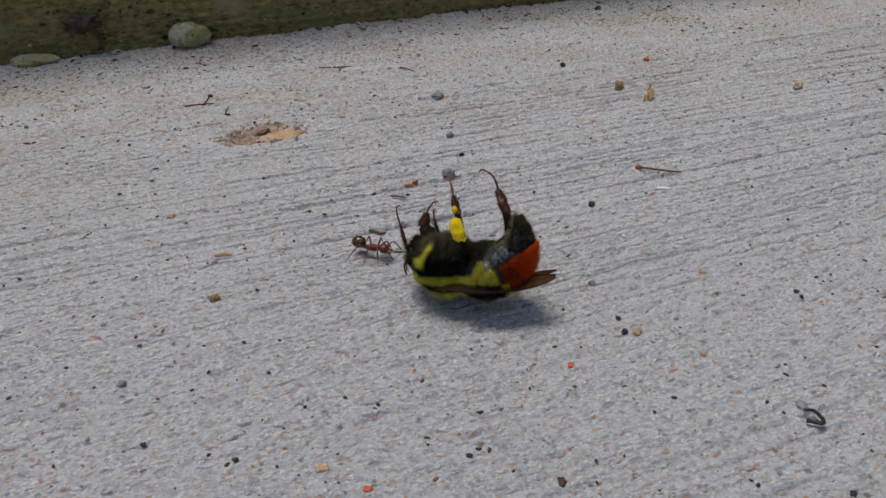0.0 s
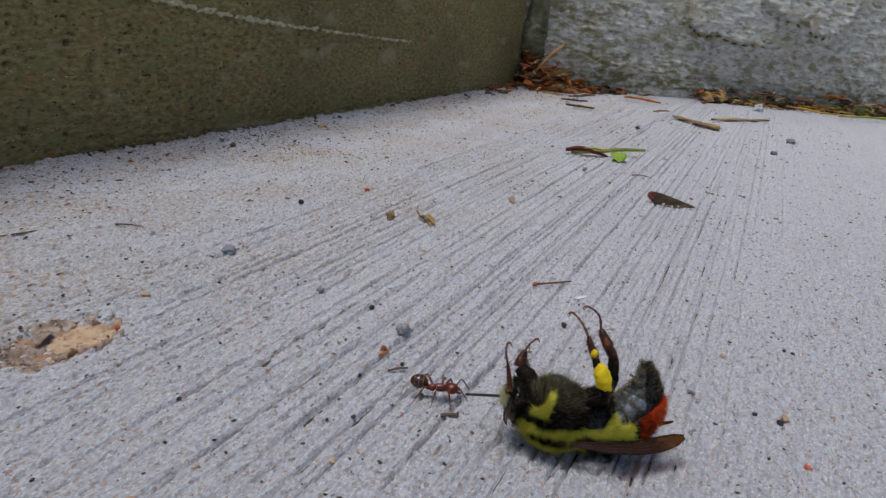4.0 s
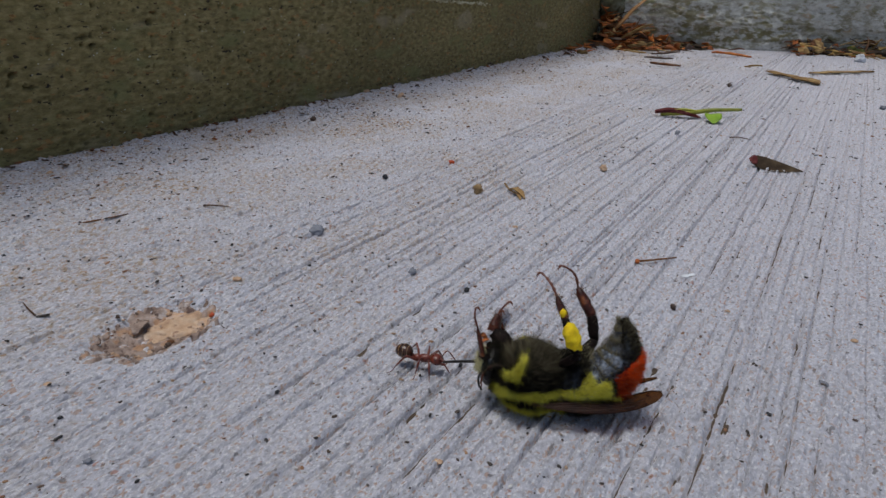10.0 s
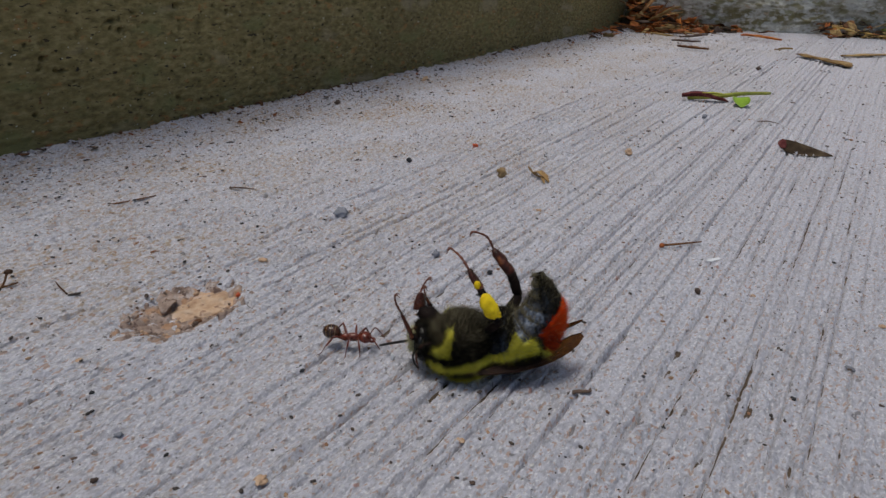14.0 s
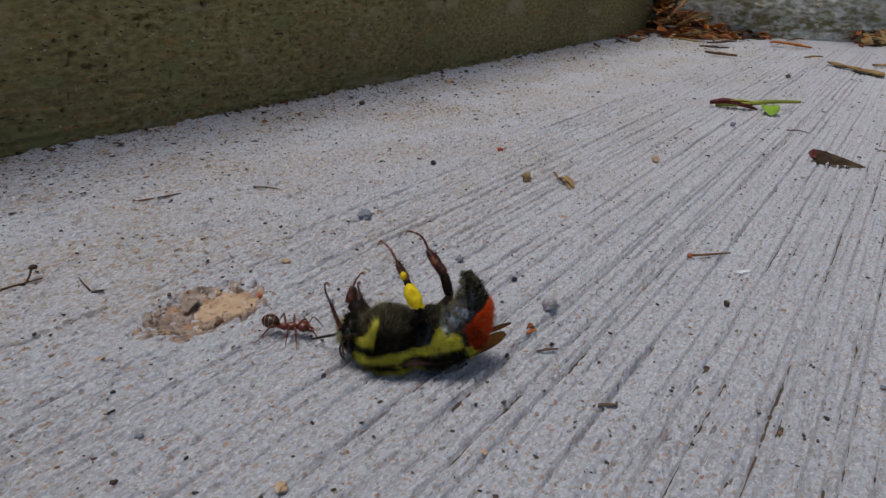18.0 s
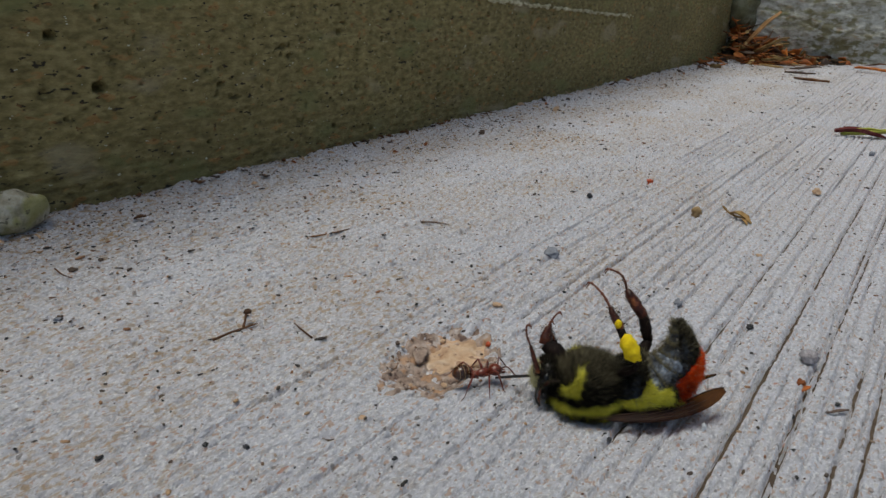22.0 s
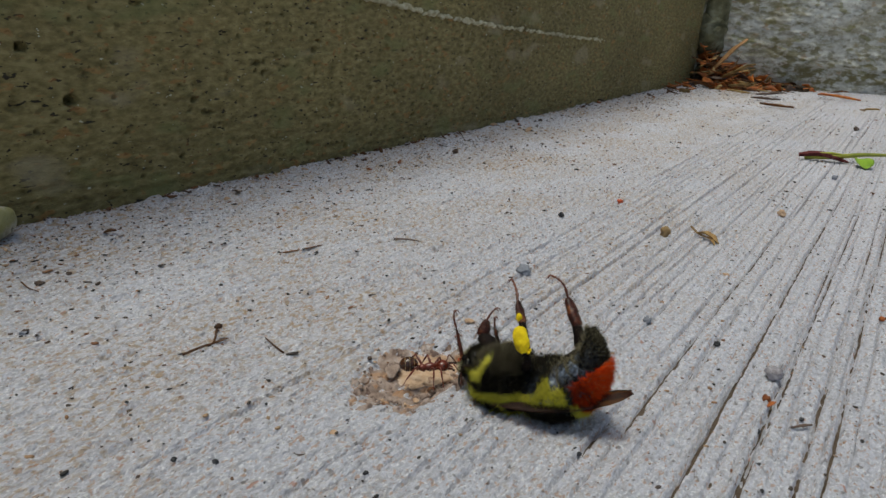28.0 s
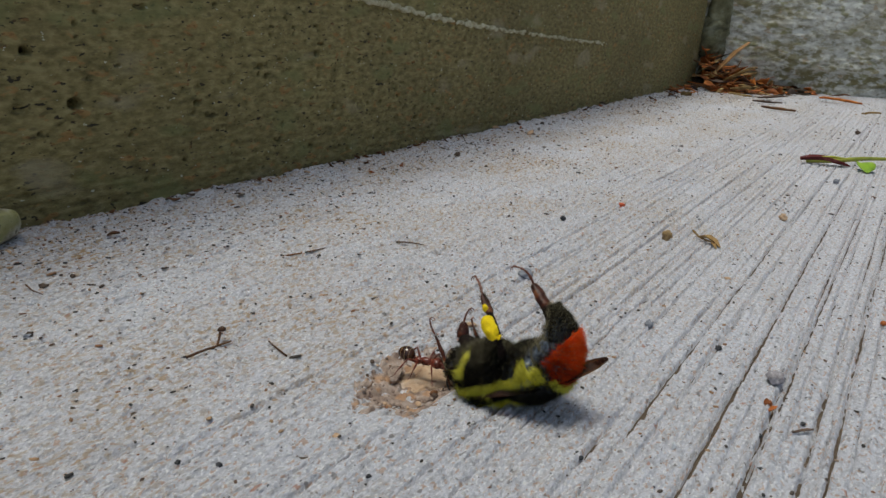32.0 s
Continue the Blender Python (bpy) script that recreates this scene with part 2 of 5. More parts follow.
# Blue-white tones put the sheen of the black plates into their colour.
BELLY = surface("belly_plates", [(0.3, (0.006, 0.008, 0.014)), (0.5, (0.025, 0.032, 0.05)), (0.6, (0.10, 0.13, 0.19)), (0.7, (0.34, 0.37, 0.42))], scale=1.0, rough=0.3, bump=0.14, vary=0, spec=0.4)
SOIL_GAP_SHADE = surface("soil_and_gap_shade", [(0.3, (0.012, 0.008, 0.005)), (0.5, (0.04, 0.026, 0.015)), (0.7, (0.09, 0.06, 0.035))], scale=0.6, rough=0.95, bump=0.5, bump_scale=0.8, vary=0)
MOSS = surface("green_moss", [(0.3, (0.05, 0.055, 0.012)), (0.6, (0.13, 0.14, 0.03)), (0.8, (0.22, 0.22, 0.06))], scale=0.8, rough=0.95, bump=0.5, bump_scale=1.2, vary=0.2)
MOSSY_SHADE = surface("mossy_filler_shade", [(0.3, (0.06, 0.055, 0.025)), (0.5, (0.13, 0.125, 0.07)), (0.7, (0.24, 0.24, 0.17))], scale=0.2, rough=0.9, bump=0.5, bump_scale=0.6, vary=0)
THIGH = surface("thigh_chitin", [(0.3, (0.004, 0.003, 0.003)), (0.7, (0.018, 0.010, 0.008))], scale=1.2, rough=0.75, bump=0.05, vary=0.1, spec=0.12)
LEG = surface("leg_chitin", [(0.32, (0.012, 0.004, 0.003)), (0.5, (0.06, 0.014, 0.008)), (0.6, (0.17, 0.05, 0.016)), (0.72, (0.36, 0.15, 0.05))], scale=0.9, rough=0.42, bump=0.06, vary=0.2, spec=0.3)
TARSUS = surface("tarsus_chitin", [(0.3, (0.08, 0.02, 0.008)), (0.7, (0.20, 0.055, 0.022))], scale=1.2, rough=0.4, bump=0.03, vary=0.1, spec=0.5)
WING = surface("wing_membrane", [(0.3, (0.018, 0.009, 0.008)), (0.7, (0.055, 0.027, 0.02))], scale=0.8, rough=0.55, bump=0.02, vary=0, spec=0.2)
VEIN = surface("wing_vein", [(0.3, (0.02, 0.010, 0.007)), (0.7, (0.05, 0.024, 0.016))], scale=0.8, rough=0.55, bump=0.01, vary=0, spec=0.2)
EYE = surface("eye_chitin", [(0.3, (0.006, 0.006, 0.007)), (0.7, (0.014, 0.013, 0.014))], scale=2.5, rough=0.2, bump=0.01, vary=0, spec=0.6)
HINDWING = surface("thin_wing_membrane", [(0.3, (0.06, 0.03, 0.01)), (0.7, (0.14, 0.075, 0.025))], scale=0.8, rough=0.85, bump=0.02, vary=0, spec=0.1)


def let_through(m, tint, amount):
    """Part of the light goes straight through, coloured by the membrane."""
    n, l = m.node_tree.nodes, m.node_tree.links
    clear, blend = n.new("ShaderNodeBsdfTransparent"), n.new("ShaderNodeMixShader")
    clear.inputs[0].default_value = (*tint, 1)
    blend.inputs[0].default_value = amount
    l.new(n["Principled BSDF"].outputs[0], blend.inputs[1])
    l.new(clear.outputs[0], blend.inputs[2])
    l.new(blend.outputs[0], n["Material Output"].inputs[0])


let_through(WING, (0.80, 0.50, 0.20), 0.45)
let_through(HINDWING, (0.85, 0.60, 0.28), 0.6)
POLLEN = surface("pollen", [(0.25, (0.62, 0.40, 0.0)), (0.5, (0.85, 0.62, 0.005)), (0.75, (0.95, 0.75, 0.02))], scale=1.5, rough=0.85, bump=0.12, bump_scale=3.0, vary=0)
FUR_YELLOW = surface("yellow_hair", [(0.0, (0.42, 0.36, 0.02)), (0.5, (0.70, 0.64, 0.045)), (1.0, (0.92, 0.88, 0.16))], rough=0.6, vary=0, island=True, spec=0.25)
FUR_PALE = surface("pale_hair", [(0.0, (0.40, 0.36, 0.16)), (1.0, (0.75, 0.70, 0.42))], rough=0.6, vary=0, island=True, spec=0.25)
FUR_BROWN = surface("brown_hair", [(0.0, (0.025, 0.019, 0.010)), (0.6, (0.07, 0.055, 0.028)), (1.0, (0.20, 0.165, 0.085))], rough=0.75, vary=0, island=True, spec=0.2)
FUR_BLACK = surface("black_hair", [(0.0, (0.003, 0.003, 0.003)), (0.85, (0.015, 0.013, 0.010)), (1.0, (0.05, 0.04, 0.025))], rough=0.95, vary=0, island=True, spec=0.03)
FUR_ORANGE = surface("orange_hair", [(0.0, (0.50, 0.022, 0.0)), (0.5, (0.82, 0.052, 0.001)), (1.0, (0.95, 0.14, 0.004))], rough=0.7, vary=0, island=True, spec=0.15)
FUR_ORANGE_SHADE = surface("shaded_orange_hair", [(0.0, (0.10, 0.008, 0.001)), (0.5, (0.24, 0.016, 0.002)), (1.0, (0.45, 0.035, 0.004))], rough=0.7, vary=0, island=True, spec=0.15)
FUR_GREY = surface("tan_hair", [(0.0, (0.06, 0.05, 0.03)), (1.0, (0.24, 0.21, 0.13))], rough=0.7, vary=0, island=True, spec=0.2)
ANT_RED = surface("red_brown_chitin", [(0.3, (0.055, 0.009, 0.005)), (0.7, (0.19, 0.036, 0.018))], scale=1.5, rough=0.3, bump=0.03, vary=0, spec=0.5)
ANT_DARK = surface("dark_brown_chitin", [(0.3, (0.016, 0.006, 0.003)), (0.55, (0.05, 0.017, 0.008)), (0.75, (0.11, 0.04, 0.016))], scale=1.5, rough=0.22, bump=0.02, vary=0, spec=0.6)


# ---- shapes, in millimetres: each gives (corners, faces) ----
def tube(points, radii, sides=8, flat=1.0):
    """A round, tapering limb along points, closed at both ends."""
    pts = [Vector(p) for p in points]
    V, F = [], []
    ref = Vector((0.13, 0.31, 0.94)).normalized()
    for k, p in enumerate(pts):
        d = (pts[min(k + 1, len(pts) - 1)] - pts[max(k - 1, 0)]).normalized()
        u = d.cross(ref)
        u = u.normalized() if u.length > 1e-3 else d.orthogonal().normalized()
        v = d.cross(u)
        r = radii[k] if k < len(radii) else radii[-1]
        for s in range(sides):
            a = 2 * math.pi * s / sides
            V.append(tuple(p + u * (r * math.cos(a)) + v * (r * flat * math.sin(a))))
    for k in range(len(pts) - 1):
        for s in range(sides):
            a, b = k * sides + s, k * sides + (s + 1) % sides
            F.append((a, b, b + sides, a + sides))
    F.append(tuple(range(sides - 1, -1, -1)))
    F.append(tuple((len(pts) - 1) * sides + s for s in range(sides)))
    return V, F


def smooth_line(points, steps=4):
    """A Catmull-Rom line through points."""
    P = [Vector(p) for p in points]
    P = [P[0] * 2 - P[1], *P, P[-1] * 2 - P[-2]]
    out = []
    for k in range(1, len(P) - 2):
        for s in range(steps):
            t = s / steps
            a, b, c, d = P[k - 1], P[k], P[k + 1], P[k + 2]
            out.append(0.5 * (2 * b + (c - a) * t + (2 * a - 5 * b + 4 * c - d) * t * t + (3 * b - a - 3 * c + d) * t ** 3))
    return out + [P[-2]]


def spread(values, count):
    return list(np.interp(np.linspace(0, 1, count), np.linspace(0, 1, len(values)), values))


def limb(points, radii, sides=8, steps=4, flat=1.0):
    line = smooth_line(points, steps)
    return tube(line, spread(radii, len(line)), sides, flat)


def lump(centre, size, seed=0, rough=0.2, fine=2, wave=1.3):
    """A stone: a sphere pushed in and out, so that no two are alike."""
    bm = bmesh.new()
    bmesh.ops.create_icosphere(bm, subdivisions=fine, radius=1)
    off = Vector((seed * 3.7, seed * 1.3, seed * 2.1))
    V = []
    for v in bm.verts:
        d = 1 + rough * (noise.noise(v.co * wave + off) + 0.5 * noise.noise(v.co * wave * 2.3 + off))
        V.append(tuple(c + s * w * d for c, s, w in zip(centre, size, v.co)))
    F = [tuple(v.index for v in f.verts) for f in bm.faces]
    bm.free()
    return V, F


def blade(line, widths, thick=0.15, curl=0.0, droop=0.0):
    """A leaf or splinter: a strip of five ribs along a line, with thickness."""
    P = [Vector(p) for p in line]
    V, F, n = [], [], len(line)
    for side in (1, -1):
        for k, p in enumerate(P):
            d = P[min(k + 1, n - 1)] - P[max(k - 1, 0)]
            s = Vector((-d.y, d.x, 0)).normalized()
            for j in range(5):
                u = (j - 2) / 2
                V.append(tuple(p + s * (u * widths[k]) + Vector((0, 0, curl * u * u * widths[k] - droop * abs(u) + side * thick / 2 * (1 - 0.6 * abs(u))))))
    top = lambda k, j: k * 5 + j
    low = lambda k, j: n * 5 + k * 5 + j
    for k in range(n - 1):
        for j in range(4):
            F.append((top(k, j), top(k + 1, j), top(k + 1, j + 1), top(k, j + 1)))
            F.append((low(k, j), low(k, j + 1), low(k + 1, j + 1), low(k + 1, j)))
        F.append((top(k, 0), low(k, 0), low(k + 1, 0), top(k + 1, 0)))
        F.append((top(k, 4), top(k + 1, 4), low(k + 1, 4), low(k, 4)))
    for k in (0, n - 1):
        for j in range(4):
            q = (top(k, j), top(k, j + 1), low(k, j + 1), low(k, j))
            F.append(q if k == 0 else q[::-1])
    return V, F


def joined(*shapes):
    V, F = [], []
    for v, f in shapes:
        F += [tuple(i + len(V) for i in q) for q in f]
        V += list(v)
    return V, F


def sheet(xs, ys, height):
    """A grid over xs and ys with heights, as arrays."""
    X, Y = np.meshgrid(xs, ys, indexing="ij")
    V = np.stack([X, Y, height(X, Y)], -1).reshape(-1, 3)
    i = np.arange(len(xs) * len(ys)).reshape(len(xs), len(ys))
    F = np.stack([i[:-1, :-1], i[1:, :-1], i[1:, 1:], i[:-1, 1:]], -1).reshape(-1, 4)
    return V, F


def mesh_of(name, shape, material, smooth=True):
    V, F = shape
    me = bpy.data.meshes.new(name)
    V = np.asarray(V, dtype=np.float64) * MM
    if isinstance(F, np.ndarray):
        me.vertices.add(len(V))
        me.vertices.foreach_set("co", V.astype(np.float32).ravel())
        me.loops.add(F.size)
        me.loops.foreach_set("vertex_index", F.astype(np.int32).ravel())
        me.polygons.add(len(F))
        me.polygons.foreach_set("loop_start", np.arange(0, F.size, F.shape[1], dtype=np.int32))
        me.update(calc_edges=True)
    else:
        me.from_pydata([tuple(v) for v in V], [], F)
        me.update()
    if smooth:
        me.polygons.foreach_set("use_smooth", [True] * len(me.polygons))
    me.materials.append(material)
    return me


def part(name, shape, material, parent=None, label="", smooth=True):
    ob = new(name, mesh_of(name, shape, material, smooth))
    ob.parent = parent
    return tagged(ob, label)


def thing(name, shape, material, label, category, group="", kind="", smooth=True):
    return tagged(part(name, shape, material, None, "", smooth), label, category, group, kind)


def settled(name, shape, material, x, y, z=0.0, turn=0.0, label="", category="", group=""):
    """A small thing lying at a place on the slab."""
    ob = thing(name, shape, material, label, category, group)
    ob.matrix_world = mm(x, y, z + lie(x, y), 0, 0, turn)
    return ob


# ---- smooth random fields on the plane ----
def field(seed):
    table = np.random.RandomState(seed).rand(256, 256)

    def at(x, y):
        x, y = np.asarray(x, float), np.asarray(y, float)
        i, j = np.floor(x).astype(int), np.floor(y).astype(int)
        u, v = x - i, y - j
        u, v = u * u * (3 - 2 * u), v * v * (3 - 2 * v)
        g = lambda a, b: table[a % 256, b % 256]
        return (g(i, j) * (1 - u) + g(i + 1, j) * u) * (1 - v) + (g(i, j + 1) * (1 - u) + g(i + 1, j + 1) * u) * v - 0.5

    return at


N1, N2, N3, N4, N5, N6 = (field(s) for s in (11, 12, 13, 14, 15, 16))
STEP_Y = 57.2  # face of the step
WALL_A, WALL_B = (296.0, 57.0), (404.0, -125.0)  # foot of the mortared wall


def slab_base(x, y):
    """The slab without its grain: slow waves, a shallow pit, a raised seam along the step."""
    pit = ((x + 29.5) / 7.6) ** 2 + ((y + 3.6) / 4.6) ** 2 + 0.7 * N3(x / 2.5, y / 2.5)
    seam = np.clip((y - 48.5 - 5 * N5(x / 9, 3.3)) / 4, 0, 1)
    return 0.25 * N4(x / 40, y / 40) - 1.7 * np.clip(1.1 - pit, 0, 0.8) + seam * (0.35 + 0.5 * N1(x / 3.5, y / 2.5) + 1.5 * np.clip(N2(x / 2.6, y / 1.7) - 0.1, 0, 1))


def slab_height(x, y):
    """Broomed concrete: long ragged grooves over a sandy grain."""
    v = y + 0.5 * N1(x / 170, y / 80) + 0.15 * N2(x / 14, y / 9)
    rim = ((x + 29.5) / 9) ** 2 + ((y + 3.6) / 6) ** 2
    strength = np.clip((24 - y) / 34, 0.55, 1.0) * np.clip(rim - 0.7, 0, 1)
    strength = strength * np.clip((x + 62) / 36, 0.6, 1) * np.clip(1 + (y + 45) / 60, 0.5, 1)
    h = 0
    for pitch, seed, deep, half in ((1.7, 1.37, 0.78, 0.08), (1.05, 2.71, 0.42, 0.09)):
        lane = v / pitch + 0.45 * N3(x / 110 + seed, v / 6)
        here = np.clip(0.55 + 2.2 * N4(x / 95, np.floor(lane) * seed), 0.1, 1.25) * np.clip(0.85 + 0.9 * N2(x / 7, np.floor(lane) * 5.3), 0.3, 1.2)
        part_way = lane - np.floor(lane) - 0.5 + 0.07 * N6(x / 0.9, np.floor(lane) * 3.1)
        ragged = half + 0.10 * N5(x / 0.8, np.floor(lane) * 1.9)
        cut = np.clip(1.25 * (1 - np.abs(part_way) / np.maximum(ragged, 0.03)), 0, 1)
        h = h - deep * cut * here + 0.3 * deep * np.exp(-((part_way - 0.24) / 0.10) ** 2) * here * (1 + 2 * N6(x / 0.9, v))
    for at, deep in ((-7.2, 0.5), (-10.3, 0.7), (-15.4, 0.7), (-22.4, 1.0), (-28.05, 1.3), (-32.0, 0.6), (-35.3, 0.6), (-36.85, 1.0), (-48.6, 0.7), (-52.9, 0.9), (-57.7, 0.8)):  # the deepest strokes
        off = y - at + 0.22 * N3(x / 12, at) + 0.14 * N6(x / 1.3, at)
        ragged = 0.18 + 0.13 * N5(x / 1.1, at * 1.7)
        h = h - deep * np.clip(1.3 * (1 - np.abs(off) / np.maximum(ragged, 0.07)), 0, 1) * np.clip(0.8 + 0.8 * N4(x / 9, at), 0.25, 1.2) * np.clip((130 - x) / 60, 0, 1)
    ribs = 0.42 * N3(x / 14, v / 0.7) + 0.36 * N4(x / 6, v / 0.45)
    grain = 0.33 * N6(x / 0.6, y / 0.42) + 0.17 * N2(x / 1.1 + 7, y / 0.8) + 0.12 * N1(x / 2.6, y / 2.6)
    pores = -0.8 * np.clip(N5(x / 1.2, y / 0.65) - 0.28, 0, 1) / 0.2
    front = np.clip((-30 - y) / 25, 0, 1)  # coarser, crumbly skin away from the step
    crumbs = 1.0 * front * (0.75 * np.clip(N1(x / 0.75 + 3, y / 0.5) - 0.1, 0, 1) - 0.7 * np.clip(N3(x / 0.9, y / 0.55 + 9) - 0.2, 0, 1))
    crumbs = crumbs + front * (0.7 * N2(x / 1.9 + 4, y / 0.9) + 0.5 * N6(x / 1.05 + 5, y / 0.6))
    ribs = ribs * np.clip(1 - (x - 5) / 60, 0.55, 1)
    rough = 1 + 0.6 * np.clip(1.1 - rim, 0, 1) - 1.1 * np.clip(0.75 - rim, 0, 0.75)
    worn = np.clip((y + 25) / 40, 0, 1)  # sandier towards the step
    h = strength * (h + ribs * (0.65 + 0.35 * worn)) + (grain + pores + crumbs) * rough * (0.5 + 0.6 * worn)
    return h + slab_base(x, y) + 0.25 * N6(x / 1.4, y / 1.4) * np.clip((y - 49) / 5, 0, 1)


def lie(x, y):
    """The height on which a small thing rests."""
    X, Y = np.meshgrid(x + np.array([-0.5, -0.25, 0, 0.25, 0.5]), y + np.array([-0.5, -0.25, 0, 0.25, 0.5]))
    return float(slab_height(X, Y).mean())


def steps(*runs):
    """Grid lines: runs of (start, end, step at start, step at end)."""
    out = []
    for a, b, s, e in runs:
        x = a
        while x < b - 1e-6:
            out.append(x)
            x += s + (e - s) * (x - a) / (b - a)
    out.append(runs[-1][1])
    return np.array(out)


# ---- structure ----
def build_structure():
    xs = steps((-3000, -300, 300, 40), (-300, -75, 25, 0.6), (-75, -62, 0.42, 0.42), (-62, 45, 0.3, 0.3), (45, 90, 0.42, 0.42), (90, 420, 0.5, 2.2), (420, 3000, 20, 300))
    ys = steps((-3000, -300, 300, 30), (-300, -100, 12, 0.5), (-100, 5, 0.13, 0.13), (5, 58.5, 0.22, 0.22), (58.5, 2500, 60, 500))
    thing("ground", sheet(xs, ys, slab_height), CONCRETE, "pale grey broom-finished concrete slab with fine grooves and grit", "ground", kind="structure")
    # Dark sheet low in the grooves: dust, with groove shade put into its colour.
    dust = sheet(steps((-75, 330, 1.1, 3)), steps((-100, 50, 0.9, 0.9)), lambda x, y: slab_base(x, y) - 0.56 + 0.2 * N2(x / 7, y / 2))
    thing("groove_dust", dust, DUST_SHADE, "dark brown dust and painted shade in the grooves", "dust", kind="stuff")

    # step riser, cast against boards, with blow holes
    rnd = random.Random(4)
    holes = [(-22, 15.8, 0.95, 3.4), (-27.7, 22.7, 0.68, 3.4), (24.8, 21.1, 0.7, 1.8), (-29.4, 15.5, 0.7, 0.6), (29.8, 11.0, 0.7, 0.9), (46.8, 23.4, 0.8, 0.6), (-8.6, 21.8, 0.5, 0.5), (4, 24, 0.6, 0.4)]
    for _ in range(150):
        holes.append((rnd.uniform(-65, 190), rnd.uniform(1, 48), rnd.choice((0.28, 0.3, 0.35, 0.4, 0.55)), rnd.uniform(0.8, 1.8)))

    def riser_height(x, z):
        d = 0.35 * N1(x / 30, z / 20) + 0.09 * N2(x / 1.2, z / 1.0) + 0.16 * N3(x / 7, z / 0.8) + 0.08 * N4(x / 0.8, z / 0.5)
        d = d + 0.3 * np.clip(N4(x / 16, z / 0.55 + 0.02 * x), -0.4, 0.4) * np.clip((13 - z) / 9, 0, 1) - 0.7 * np.clip(N1(x / 2.6 + 5, z / 1.5) - 0.3, 0, 1)
        d = d - 1.1 * np.clip(N5(x / 0.9, z / 0.6) - 0.385, 0, 1) / 0.06 * np.clip(0.55 + 1.6 * N6(x / 12, z / 9), 0, 1)
        for hx, hz, r, deep in holes:
            q = np.sqrt((x - hx) ** 2 + ((z - hz) * 1.35) ** 2) / r + 0.5 * N2((x - hx) / r * 1.3 + hx, z / r)
            d = d - 4.4 * deep * np.clip(1.1 - q, 0, 0.22)
        line = 30.6 - 0.055 * (x - 42) - 2.6 * (1 - np.exp(-np.clip(x - 42, 0, 900) / 25))
        ridge = np.exp(-((z - line) / 0.35) ** 2) * np.clip((x - 20) / 20, 0, 1) * np.clip((175 - x) / 60, 0, 1)
        return d + 0.45 * ridge * (0.7 + N6(x / 1.5, 1.0))

    def riser():
        V, F = sheet(steps((-3000, -300, 200, 30), (-300, -70, 20, 0.5), (-70, 70, 0.26, 0.3), (70, 292, 0.4, 1.8)), steps((-2, 36, 0.27, 0.27), (36, 52, 0.4, 1.5), (52, 90, 3, 14)), riser_height)
        out = np.stack([V[:, 0], STEP_Y - V[:, 2], V[:, 1]], -1)
        return out, F

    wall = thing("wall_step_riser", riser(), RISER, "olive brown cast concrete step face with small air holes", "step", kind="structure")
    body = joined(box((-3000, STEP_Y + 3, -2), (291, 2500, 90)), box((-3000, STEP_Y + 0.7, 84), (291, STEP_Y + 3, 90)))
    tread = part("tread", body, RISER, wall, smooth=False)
    # pale drip line across the riser
    line = [(x, STEP_Y - 0.55, 30.6 - 0.055 * (x - 42) - 2.6 * (1 - math.exp(-max(x - 42, 0) / 25))) for x in range(34, 172, 3)]
    rnd = random.Random(8)
    runs = []
    for k in range(len(line) - 1):
        fade = 1 - k / 62
        for f in (0.0, 0.25, 0.5, 0.75):
            if rnd.random() < 0.62 + 0.38 * fade:
                c = Vector(line[k]).lerp(Vector(line[k + 1]), f) + Vector((0, 0.1, rnd.gauss(0, 0.22)))
                r = (0.25 + 0.5 * rnd.random()) * (0.35 + 0.65 * fade)
                runs.append(lump(c, (r * 1.7, 0.5 * r + 0.15, r), k, 0.3, 2))
    part("mineral_line", joined(*runs), MINERAL, wall, "thin pale mineral streak")

    # mortared wall beyond
    ax, ay = WALL_A
    dx, dy = WALL_B[0] - ax, WALL_B[1] - ay
    length = math.hypot(dx, dy)
    dx, dy = dx / length, dy / length

    lower = (((83.7, 37.8), (92.8, 32.4), (98.6, 34.2), (114, 30.4), (129.9, 30.8), (134, 47)), ((121, 51.7), (136.1, 44.8), (146.5, 42.5), (157.9, 37), (168.4, 41), (174.7, 53.3), (175.8, 66)))

    def wall_height(s, z):
        d = 0
        for k, run in enumerate(lower):
            foot = np.interp(s, [q for q, _ in run], [h for _, h in run], left=200, right=200) + 2.2 * N2(s / 3, k + 0.3) + 1.2 * N3(s / 1.2, k + 0.3)
            d = d + 3.4 * np.clip((z - foot) / 0.9, 0, 1) * np.clip((foot + 26 - z) / 24, 0, 1)
        edge = N1(s / 20, z / 11) + 0.6 * N2(s / 7, z / 4)
        d = d + 0.55 * np.clip(edge * 8, -0.5, 0.5)
        flakes = N5(s / 4.0, z / 2.2)
        return d + 1.8 * N3(s / 40, z / 30) + 0.25 * np.clip(flakes * 3, -0.5, 0.5) + 0.6 * N4(s / 1.8, z / 1.1) + 1.7 * np.clip(N6(s / 5, z / 3) - 0.15, 0, 1) + 1.2 * np.clip(N5(s / 6.5 + 9, z / 2.0) - 0.08, 0, 0.35) + 0.9 * np.clip(N2(s / 3.2, z / 1.3 + 4) - 0.15, 0, 1) - 2.0 * np.clip(1 - z / 14, 0, 1)

    V, F = sheet(steps((-40, 230, 0.6, 0.6), (230, 2500, 20, 300)), steps((-3, 70, 0.45, 0.45), (70, 900, 15, 120)), wall_height)
